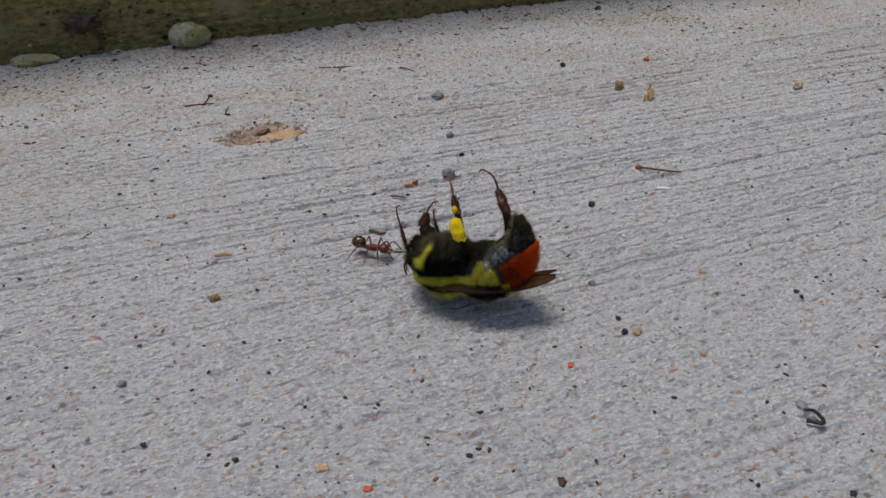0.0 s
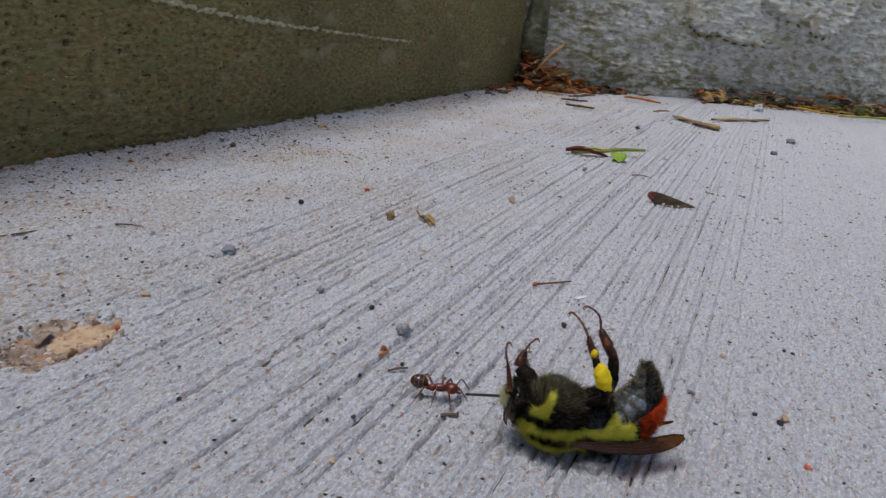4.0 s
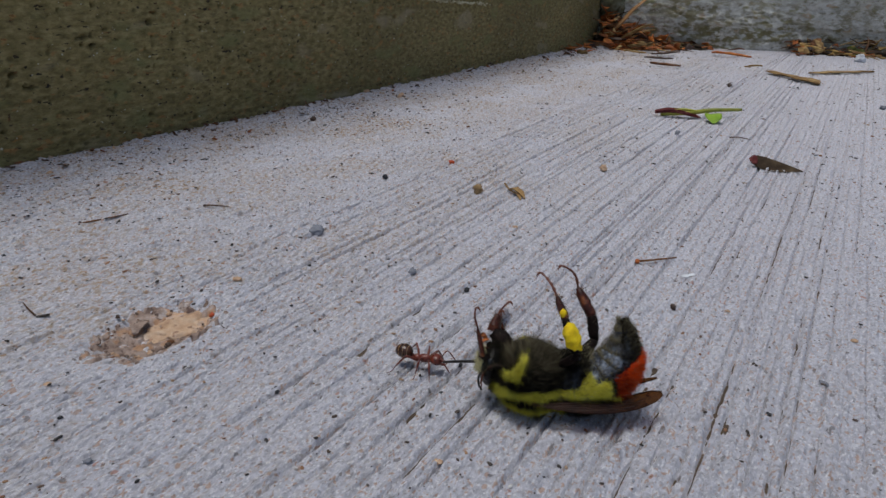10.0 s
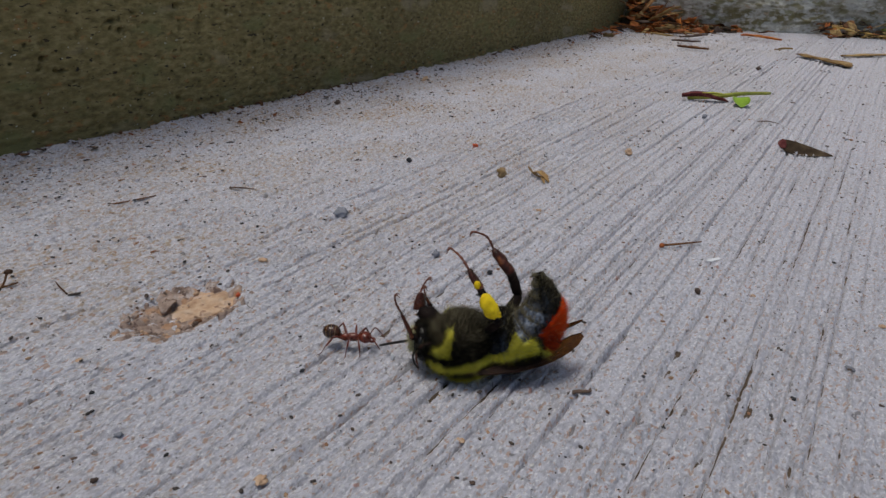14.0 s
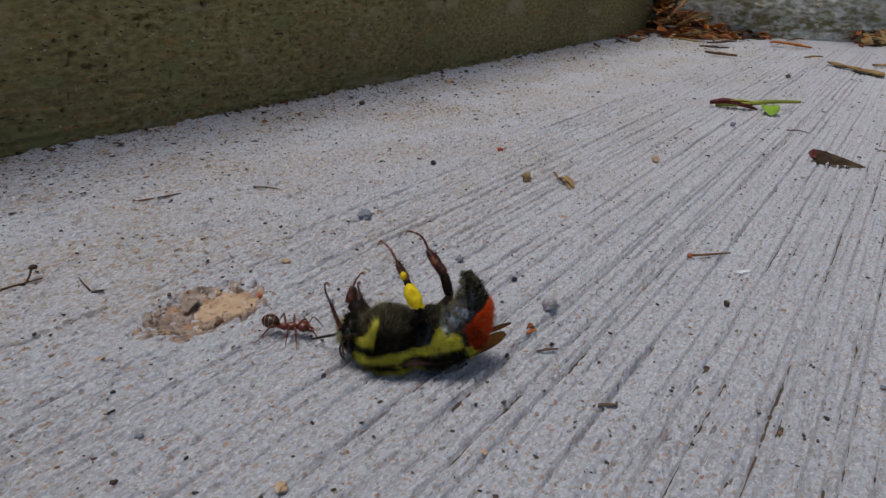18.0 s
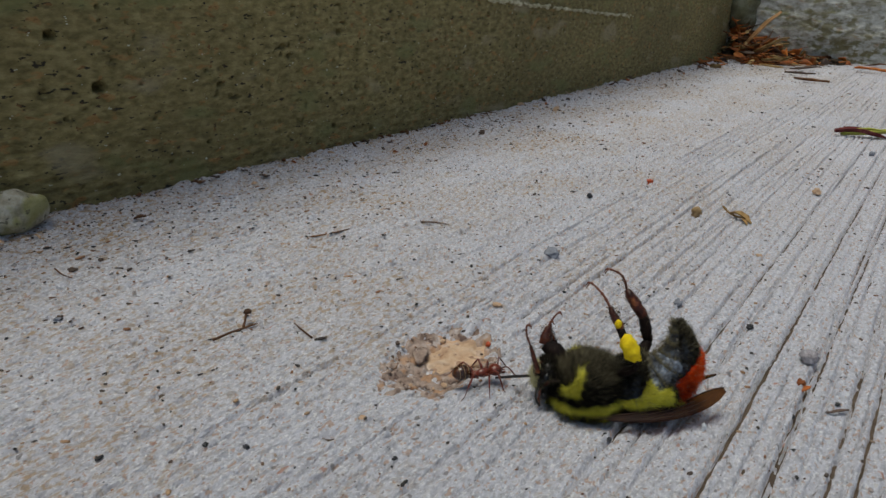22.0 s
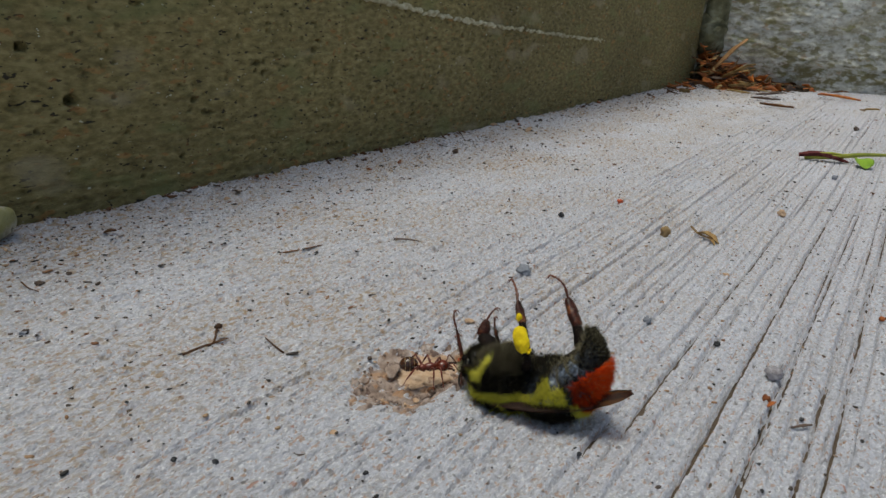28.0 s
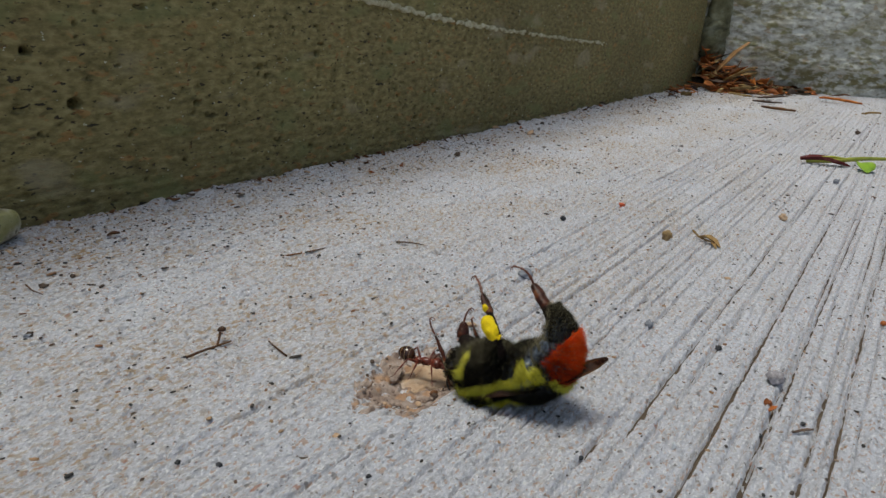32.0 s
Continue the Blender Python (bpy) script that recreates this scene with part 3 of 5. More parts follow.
    out = np.stack([ax + V[:, 0] * dx + V[:, 2] * dy, ay + V[:, 0] * dy - V[:, 2] * dx, V[:, 1]], -1)
    w = thing("wall_mortared", (out, F[:, ::-1].copy()), STUCCO, "rough pale grey mortared wall with mossy brown stains", "wall", kind="structure")
    core = joined(box((0, 6, -2), (2500, 300, 890)))
    core = ([(ax + x * dx - y * dy, ay + x * dy + y * dx, z) for x, y, z in core[0]], core[1])
    part("wall_core", core, STUCCO, w, smooth=False)
    # moss, and edge shade as colour, under the ragged lower edges of two trowelled layers
    rnd = random.Random(12)
    for run in lower:
        for (sa, za), (sb, zb) in zip(run[:-1], run[1:]):
            for f in (0.1, 0.4, 0.7):
                if rnd.random() < 0.75:
                    pts = []
                    for u in (0, 0.1, 0.2):
                        q, z = sa + (sb - sa) * (f + u), za + (zb - za) * (f + u) - 0.7 + rnd.uniform(-0.5, 0.5)
                        pts.append((ax + q * dx + 0.9 * dy, ay + q * dy - 0.9 * dx, z))
                    part("moss_fringe", limb(pts, [0.25, rnd.uniform(0.5, 0.9), 0.2], 7, 4), MOSS, w, "thin green-brown moss and edge shade under a mortar edge")
    # filled joint where step meets wall, moss and corner shade in its colour
    filler = limb([(297, 54, -1), (299.5, 53, 12), (297.5, 54, 25), (300, 53.5, 40), (299, 54, 190)], [6.0, 5.2, 6.8, 5.5, 5.5], 28, 16)
    filler = ([tuple(Vector(v) + noise.noise_vector(Vector(v) * 0.15) * 2.2 + noise.noise_vector(Vector(v) * 0.5) * 1.2) for v in filler[0]], filler[1])
    part("joint_filler", filler, MOSSY_SHADE, w, "mossy joint filler darkened by painted corner shade")


def box(a, b):
    V = [(x, y, z) for x in (a[0], b[0]) for y in (a[1], b[1]) for z in (a[2], b[2])]
    return V, [(0, 1, 3, 2), (4, 6, 7, 5), (0, 4, 5, 1), (2, 3, 7, 6), (0, 2, 6, 4), (1, 5, 7, 3)]


# ---- hair ----
def hairs(points, seed, length, radius=0.045, lean=0.5, comb=(0.35, 0.0, 0.0), wisp=0.04):
    """Fine tapering hairs on (place, normal) pairs, drawn together into tufts."""
    rnd = random.Random(seed)
    V, F = [], []
    comb = Vector(comb)
    for p, nrm in points:
        side = Vector((rnd.gauss(0, 1), rnd.gauss(0, 1), rnd.gauss(0, 1)))
        tuft = noise.noise_vector(p * 0.9) * 0.5 + noise.noise_vector(p * 3.5) * 0.45
        d = (nrm + side * (lean * 0.4) + tuft * lean + comb).normalized()
        size = length * rnd.uniform(0.5, 1.2) * (1 + 0.35 * noise.noise(p * 1.3)) * (1.6 if rnd.random() < wisp else 1)
        u = d.orthogonal().normalized()
        v = d.cross(u)
        k = len(V)
        V += [tuple(p + u * radius), tuple(p + v * radius - u * (radius * 0.6)), tuple(p - v * radius - u * (radius * 0.6)), tuple(p + d * size)]
        F += [(k, k + 1, k + 3), (k + 1, k + 2, k + 3), (k + 2, k, k + 3)]
    return V, F


def on_ellipsoid(count, seed, centre, size):
    rnd = random.Random(seed)
    out = []
    for _ in range(count):
        d = Vector((rnd.gauss(0, 1), rnd.gauss(0, 1), rnd.gauss(0, 1))).normalized()
        p = Vector([c + s * w for c, s, w in zip(centre, size, d)])
        out.append((p, Vector([w / s for s, w in zip(size, d)]).normalized(), d))
    return out


# the abdomen curls up over the back: centre line and radii
ABDOMEN = [(0.7, 0.2, 2.45), (2.5, 0.0, 2.65), (4.25, -0.1, 3.2), (5.45, 0.0, 4.6), (5.75, 0.3, 6.35), (5.3, 0.7, 8.15)]
GIRTH = [2.05, 2.45, 2.2, 1.8, 1.15, 0.22]


def abdomen_frame(t):
    line = smooth_line(ABDOMEN, 8)
    k = min(t * (len(line) - 1), len(line) - 1.001)
    i, f = int(k), k - int(k)
    p = line[i].lerp(line[i + 1], f)
    d = (line[i + 1] - line[i]).normalized()
    side = Vector((0, -1, 0))
    side = (side - d * side.dot(d)).normalized()
    back = d.cross(side)  # towards the bee's back, outside of the curl
    if back.dot(Vector((1, 0, -1))) < 0:
        back = -back
    return p, d, side, back, float(np.interp(t, np.linspace(0, 1, len(GIRTH)), GIRTH))


def ring_shape(t0, t1, inset=0.0, rows=5, sides=24, swell=0.05):
    """One plate ring of the abdomen between two stations."""
    V, F = [], []
    for k in range(rows):
        t = t0 + (t1 - t0) * k / (rows - 1)
        p, d, s, b, r = abdomen_frame(t)
        r = r + swell * math.sin(math.pi * k / (rows - 1)) - inset
        for j in range(sides):
            a = 2 * math.pi * j / sides
            V.append(tuple(p + s * (r * 1.12 * math.cos(a)) + b * (r * 0.95 * math.sin(a))))
    for k in range(rows - 1):
        for j in range(sides):
            a, c = k * sides + j, k * sides + (j + 1) % sides
            F.append((a, c, c + sides, a + sides))
    F.append(tuple(range(sides - 1, -1, -1)))
    F.append(tuple((rows - 1) * sides + j for j in range(sides)))
    return V, F


def coat(p):
    """The colour of the coat at a place on the body, the same on both sides."""
    n = 0.28 * noise.noise(p * 1.1) + 0.14 * noise.noise(p * 3.1)
    x, z = p.x + n, p.z + 0.8 * n
    if x > 5.0 + (4.2 - z) * 0.38 and x > 4.8:  # past the waist of the curl
        if z < 4.3 + (x - 5.0) * 0.85:
            return "orange"
        return "tail"
    f = min(max((4.9 - z) / 1.7, 0), 1)  # tuft at the shoulder, wider towards the back
    if 2.9 < z < 4.6 and abs(x - (-1.85 - 0.85 * f)) < 0.08 + 0.34 * f:
        return "yellow"
    top = float(np.interp(x, (-4.2, -3.0, -1.0, 1.1, 2.4, 3.1, 4.2, 5.2), (2.2, 2.2, 2.45, 2.7, 3.3, 4.4, 3.9, 2.9)))
    if z < top:
        if ((x + 1.6) / 1.5) ** 2 + ((z - 1.35) / 0.5) ** 2 < 1:
            return "black"
        if x < -0.2 and z < 0.3:
            return "black"
        if -0.2 < x < 5.2 and z < 2.0 + 0.17 * x:
            return "yellow" if 0.35 < z < 1.1 and x < 1.6 else "black"
        return "yellow"
    return "belly" if x > 2.6 else "black"


def foot_of(root, ankle, tip, bow, thick, claw):
    """Four short joints and two claws."""
    ankle, tip, c = Vector(ankle), Vector(tip), Vector(claw)
    d = tip - ankle
    at = lambda f: ankle + d * f + Vector(bow) * math.sin(math.pi * f)
    pieces = []
    for a, b in zip((0, 0.3, 0.52, 0.74), (0.3, 0.52, 0.74, 1.0)):
        w = thick * (1 - 0.35 * a)
        pieces.append(limb([at(a), at((a + b) / 2), at(b)], [w * 0.75, w * 0.8, w * 1.15], 8, 3))
    for s in (-1, 1):
        pieces.append(limb([tip, tip + c * 0.5 + Vector((0, 0.16 * s, 0.1)), tip + c + Vector((0, 0.2 * s, -0.12))], [0.08, 0.06, 0.02], 6, 3))
    part("foot", joined(*pieces), TARSUS, root, "red-brown jointed foot with claws")


def gnarled(shape, amount=0.09):
    """The same shape with an uneven, knobbly skin."""
    V, F = shape
    return [tuple(Vector(v) + noise.noise_vector(Vector(v) * 2.2) * amount + noise.noise_vector(Vector(v) * 6) * (amount * 0.5)) for v in V], F


def leg_fuzz(root, runs, seed, mat, count=150, length=0.34):
    rnd = random.Random(seed)
    fuzz = []
    for _ in range(count):
        a, b, r = runs[rnd.randrange(len(runs))]
        nrm = Vector((rnd.gauss(0, 1), rnd.gauss(0, 1), rnd.gauss(0, 1))).normalized()
        fuzz.append((Vector(a).lerp(Vector(b), rnd.random()) + nrm * (r * 0.7), nrm))
    part("leg_hair", hairs(fuzz, seed, length, 0.012, 0.6, (0, 0, 0.3)), mat, root)


def hind_leg(bee, hip, knee, heel, ankle, tip, thick, wide, label, bow):
    """Thigh, flat shin, paddle-shaped heel joint and a thin curved foot."""
    hip, knee, heel, ankle, tip = (Vector(p) for p in (hip, knee, heel, ankle, tip))
    root = part("hind_leg", limb([hip, hip.lerp(knee, 0.5), knee], [thick * 0.8, thick, thick * 0.7], 10), THIGH, bee, label)
    part("shin", gnarled(limb([knee, knee.lerp(heel, 0.3), knee.lerp(heel, 0.7), heel], [thick * 0.65, thick * 0.95, thick * 1.0, thick * 0.88], 14, 6, 0.8)), THIGH, root, "black flattened shin")
    part("heel_joint", gnarled(limb([heel + (heel - ankle) * 0.02, heel.lerp(ankle, 0.15), heel.lerp(ankle, 0.45), heel.lerp(ankle, 0.8), ankle], [wide * 0.8, wide * 1.0, wide * 1.05, wide * 0.85, wide * 0.55], 14, 6, 0.8)), LEG, root, "dark red-brown paddle-shaped joint")
    foot_of(root, ankle, tip, bow, 0.13, (-0.38, 0.0, -0.28))
    leg_fuzz(root, [(knee, heel, thick), (knee, heel, thick), (heel, ankle, wide)], int(hip.x * 100), FUR_BLACK, 260, 0.42)
    leg_fuzz(root, [(knee, heel, thick), (heel, ankle, wide)], int(hip.x * 100) + 1, FUR_GREY, 160, 0.5)
    return root


def fore_leg(bee, name, hip, knee, ankle, tip, thick, label, bow, claw):
    hip, knee, ankle, tip = (Vector(p) for p in (hip, knee, ankle, tip))
    root = part(name, limb([hip, hip.lerp(knee, 0.5), knee], [thick * 0.8, thick * 1.1, thick * 0.7], 10), THIGH, bee, label)
    part("shin", gnarled(limb([knee, knee.lerp(ankle, 0.35), knee.lerp(ankle, 0.8), ankle], [thick * 0.75, thick * 0.78, thick * 0.5, thick * 0.24], 12, 6, 0.8), 0.06), LEG, root)
    foot_of(root, ankle, tip, bow, 0.11, claw)
    leg_fuzz(root, [(hip, knee, thick), (knee, ankle, thick)], int(hip.x * 100 + tip.y * 10), FUR_BLACK, 220, 0.4)
    leg_fuzz(root, [(hip, knee, thick), (knee, ankle, thick * 0.7)], int(hip.x * 100 + tip.y * 10) + 1, FUR_GREY, 120, 0.45)
    return root


def wing(bee, name, root, tip, width, bow, roll, label, mat=None):
    """A membrane with thickness, a thick front edge and veins, rolled about its length."""
    a, b = Vector(root), Vector(tip)
    n = 12
    line = [a.lerp(b, k / (n - 1)) + Vector(bow) * math.sin(math.pi * k / (n - 1)) for k in range(n)]
    shape = [0.16, 0.3, 0.48, 0.62, 0.74, 0.84, 0.92, 1.0, 1.02, 0.98, 0.8, 0.3]
    d = (b - a).normalized()
    turned = Matrix.Rotation(radians(roll), 3, d)

    def rolled(points):
        return [tuple(line[0] + turned @ (Vector(p) - line[0])) for p in points]

    V, F = blade(line, [width * s for s in shape], 0.05, curl=0.12)
    w = part(name, (rolled(V), F), mat or WING, bee, label)
    s = Vector((-d.y, d.x, 0)).normalized()
    for off in (0.96, 0.45, 0.0, -0.5):
        pts = [p + s * (off * width * q) + Vector((0, 0, 0.03 + 0.12 * off * off * width * q)) for p, q in zip(line, shape)]
        if off < 0.9:
            pts = pts[: 9 if off else 10]
        part("vein", tube(rolled(pts), [0.05 if off > 0.9 else 0.03] * len(pts), 5), VEIN, w)
    return w


WING_ROOT, WING_TIP = (-1.0, -3.35, 1.6), (9.3, 0.3, 3.1)


def build_bee():
    bee = tagged(new("bumblebee"), "furry yellow, black and orange bumblebee lying on its back, legs up", "bumblebee")
    tc, ts = (-1.2, -0.25, 2.6), (2.65, 2.85, 2.45)
    thorax = part("thorax", lump(tc, ts, 2, 0.04, 4), CHITIN, bee, "black-bodied thorax under yellow and black hair")
    pick = random.Random(55)
    groups = {"yellow": [], "black": [], "brown": [], "wisp": []}
    for p, nrm, d in on_ellipsoid(82000, 21, tc, ts):
        key = coat(p).replace("belly", "black").replace("orange", "yellow").replace("tail", "black")
        if key == "yellow" and pick.random() < 0.10:
            key = "black"
        elif key == "black" and pick.random() < 0.03 + 1.0 * max(noise.noise(Vector((p.x * 1.3 + 3, p.y * 0.5, p.z * 0.6))) - 0.2, 0):
            key = "brown"
        groups[key].append((p, nrm))
        if p.z > 2.2 and pick.random() < (0.16 if p.z > 3.9 else 0.03):
            groups["wisp"].append((p, nrm))
    for key, mat, length, radius, label in (("yellow", FUR_YELLOW, 0.72, 0.0165, "yellow hair"), ("black", FUR_BLACK, 0.66, 0.011, "black hair"), ("brown", FUR_BROWN, 0.74, 0.0095, "dark brown hair"), ("wisp", FUR_GREY, 1.05, 0.007, "sparse long tan hair")):
        part("hair", hairs(groups[key], 5, length, radius, 0.75, (0.45, 0, 0.05)), mat, thorax, label)

    # head, face down towards the puller
    hc, hs = (-4.35, 0.15, 2.75), (1.05, 1.5, 1.75)
    head = part("head", lump(hc, hs, 5, 0.05, 3), CHITIN, bee, "shiny black head")
    for s in (-1, 1):
        part("compound_eye", lump((-4.55, 0.15 + s * 1.2, 2.9), (0.5, 0.42, 1.05), 7 + s, 0.02, 3), EYE, head, "glossy black compound eye")
    part("tongue_sheath", limb([(-5.0, 0.1, 3.4), (-5.2, 0.1, 3.9), (-4.7, 0.1, 4.3)], [0.4, 0.28, 0.12], 8), LEG, head)
    for s in (-1, 1):
        part("mandible", limb([(-5.0, 0.15 + s * 0.5, 3.2), (-5.35, 0.15 + s * 0.35, 3.6), (-5.3, 0.15 + s * 0.1, 3.9)], [0.3, 0.25, 0.1], 8), LEG, head)
    part("antenna", limb([(-5.1, 0.5, 2.8), (-5.9, 0.9, 2.5), (-7.2, 1.5, 2.0), (-8.3, 1.9, 1.6)], [0.16, 0.12, 0.12, 0.10], 8), CHITIN, head, "thin black antenna pulled taut")
    part("antenna", limb([(-5.1, -0.6, 2.5), (-5.3, -1.1, 2.2), (-5.2, -1.3, 1.6), (-4.9, -1.4, 1.2)], [0.12, 0.09, 0.09, 0.07], 8), CHITIN, head, "thin black folded antenna")
    fuzz = on_ellipsoid(8000, 33, hc, hs)
    pale = [(p, n) for p, n, d in fuzz if d.x < -0.55 and d.z > -0.2 and abs(d.y) < 0.65]
    part("hair", hairs([(p, n) for p, n, d in fuzz if d.x >= -0.55 and (d.z > -0.2 or d.x > 0)], 6, 0.65, 0.013), FUR_BLACK, head, "black hair")
    part("hair", hairs(pale, 7, 0.6, 0.013, 0.7, (-0.2, 0, 0)), FUR_PALE, head, "pale yellow face hair")

    # abdomen in overlapping rings
    abdomen = part("abdomen", ring_shape(0.0, 0.16, 0.0), BELLY, bee, "curled-up abdomen with yellow, orange and black bands")
    cuts = [0.15, 0.30, 0.45, 0.58, 0.70, 0.82, 0.92, 0.999]
    for a, b in zip(cuts, cuts[1:]):
        part("segment", ring_shape(a, b + 0.012, 0.03 if a > 0.2 else 0.0), BELLY, abdomen)
    rnd = random.Random(44)
    groups = {"yellow": [], "black": [], "orange": [], "rust": [], "tail": [], "grey": [], "wisp": [], "fringe": []}
    for _ in range(90000):
        t = rnd.random() ** 0.85
        p, d, s, b, r = abdomen_frame(t)
        a = rnd.uniform(0, 2 * math.pi)
        nrm = s * math.cos(a) + b * math.sin(a)
        q = p + s * (r * 1.09 * math.cos(a)) + b * (r * 0.95 * math.sin(a))
        under = math.sin(a) < (-0.5 if t < 0.36 else -0.38) + 0.3 * noise.noise(q * 0.9)
        tilted = (nrm + d * 0.5).normalized()
        if under and t > 0.34:
            # bare plates, a tan fringe along the edge of each
            edge = min(abs(t - c) for c in cuts)
            if edge < 0.012 and rnd.random() < 0.3:
                groups["fringe"].append((q, (nrm * 0.5 + d).normalized()))
            elif rnd.random() < 0.05:
                groups["grey" if rnd.random() < 0.5 else "black"].append((q, tilted))
            continue
        key = coat(q)
        if key == "belly":
            key = "grey" if rnd.random() < 0.12 else "black"
        elif key in ("yellow", "orange") and rnd.random() < 0.09:
            key = "black"
        elif key == "tail":
            if rnd.random() < 0.45:
                continue
            key = "grey" if rnd.random() < 0.10 else "tail"
        # Towards the waist, a darker copy of the orange hair carries its shade.
        if key == "orange" and q.x + 0.5 * q.z + 0.5 * noise.noise(q * 1.2) < 8.2 and rnd.random() < 0.75:
            key = "rust"
        groups[key].append((q, tilted))
        if key in ("yellow", "orange") and rnd.random() < 0.04 or key in ("black", "grey") and rnd.random() < 0.015:
            groups["wisp"].append((q, tilted))
    for key, mat, length, radius, label in (("yellow", FUR_YELLOW, 0.7, 0.0165, "yellow hair"), ("black", FUR_BLACK, 0.6, 0.011, "black hair"), ("orange", FUR_ORANGE, 0.66, 0.0165, "orange-red hair"), ("rust", FUR_ORANGE_SHADE, 0.6, 0.0165, "orange-red hair with shade in its colour"), ("tail", FUR_BLACK, 0.36, 0.011, "short black hair"), ("grey", FUR_GREY, 0.62, 0.010, "tan hair"), ("wisp", FUR_PALE, 0.95, 0.0055, "sparse long pale hair"), ("fringe", FUR_GREY, 0.55, 0.010, "tan fringe along the plates")):
        part("hair", hairs(groups[key], 9, length, radius, 0.75, (0, 0, 0)), mat, abdomen, label)

    # legs in the air
    hind = hind_leg(bee, (0.9, -1.3, 4.4), (1.7, -2.7, 5.7), (0.5, -1.5, 8.25), (-0.35, -0.75, 9.7), (-1.66, 0.74, 10.95), 0.38, 0.38, "dark hind leg carrying a pollen load", (0.1, 0, 0.12))
    load = limb([(1.45, -2.75, 6.6), (1.38, -2.8, 6.75), (1.15, -2.78, 7.15), (0.9, -2.65, 7.7), (0.72, -2.5, 8.1), (0.62, -2.4, 8.3)], [0.25, 0.52, 0.60, 0.60, 0.46, 0.12], 18, 6)
    load = ([tuple(Vector(v) + noise.noise_vector(Vector(v) * 1.6) * 0.16 + noise.noise_vector(Vector(v) * 4.5) * 0.06) for v in load[0]], load[1])
    part("pollen_load", load, POLLEN, hind, "packed bright yellow pollen load")
    part("pollen_rim", joined(*(lump((1.42 + 0.42 * math.cos(a), -2.85 + 0.3 * math.sin(a), 6.62 + 0.08 * math.sin(5 * a)), (0.15, 0.14, 0.13), 10 * a, 0.3, 2) for a in np.linspace(2.6, 6.6, 7))), POLLEN, hind, "crumbled lower edge of the pollen")
    part("pollen_crumb", lump((0.24, -1.62, 8.7), (0.26, 0.2, 0.36), 8, 0.25, 3, 2), POLLEN, hind, "yellow pollen crumb")
    hind_leg(bee, (2.6, 1.4, 3.8), (3.9, 2.7, 5.3), (3.35, 3.1, 7.25), (1.95, 4.15, 9.15), (0.35, 4.15, 10.85), 0.54, 0.54, "dark red-brown hind leg", (0.28, 0, 0.32))
    fore_leg(bee, "front_leg", (-4.4, -0.6, 3.5), (-5.25, -0.9, 3.9), (-6.05, -0.6, 6.2), (-6.4, -0.43, 7.6), 0.30, "thin brown front leg", (-0.12, 0, 0), (0.42, 0, -0.05))
    fore_leg(bee, "front_leg", (-3.0, 0.9, 4.2), (-4.6, 1.4, 5.2), (-4.4, 1.85, 6.6), (-3.75, 2.05, 7.65), 0.72, "thick dark front leg", (-0.05, 0, 0.05), (0.4, 0, -0.05))
    fore_leg(bee, "middle_leg", (-3.2, 1.8, 4.2), (-3.75, 2.5, 4.9), (-4.03, 2.65, 5.7), (-4.15, 2.7, 6.55), 0.28, "dark middle leg folded up", (0, 0, 0), (0.3, 0, -0.05))
    fore_leg(bee, "middle_leg", (-3.4, -1.4, 3.5), (-4.4, -1.6, 3.5), (-5.0, -1.4, 2.7), (-5.05, -1.2, 1.7), 0.15, "dark middle leg folded against the face", (0, 0, 0), (0.1, 0, -0.3))
    near = wing(bee, "forewing", WING_ROOT, WING_TIP, 0.62, (0.2, -1.05, 0.6), 35, "dark smoky forewing")
    wing(bee, "hindwing", (0.0, -2.0, 1.2), (6.6, -0.8, 2.2), 1.0, (0, -0.5, 0.3), -10, "thin amber hindwing folded under the forewing", HINDWING)
    wing(bee, "forewing", (-1.2, 2.5, 1.4), (9.1, 0.8, 3.65), 0.3, (0, 0.8, -0.5), -72, "dark smoky forewing")
    return bee, near


ANT_LEGS = []  # leg, hip, phase in the gait, side


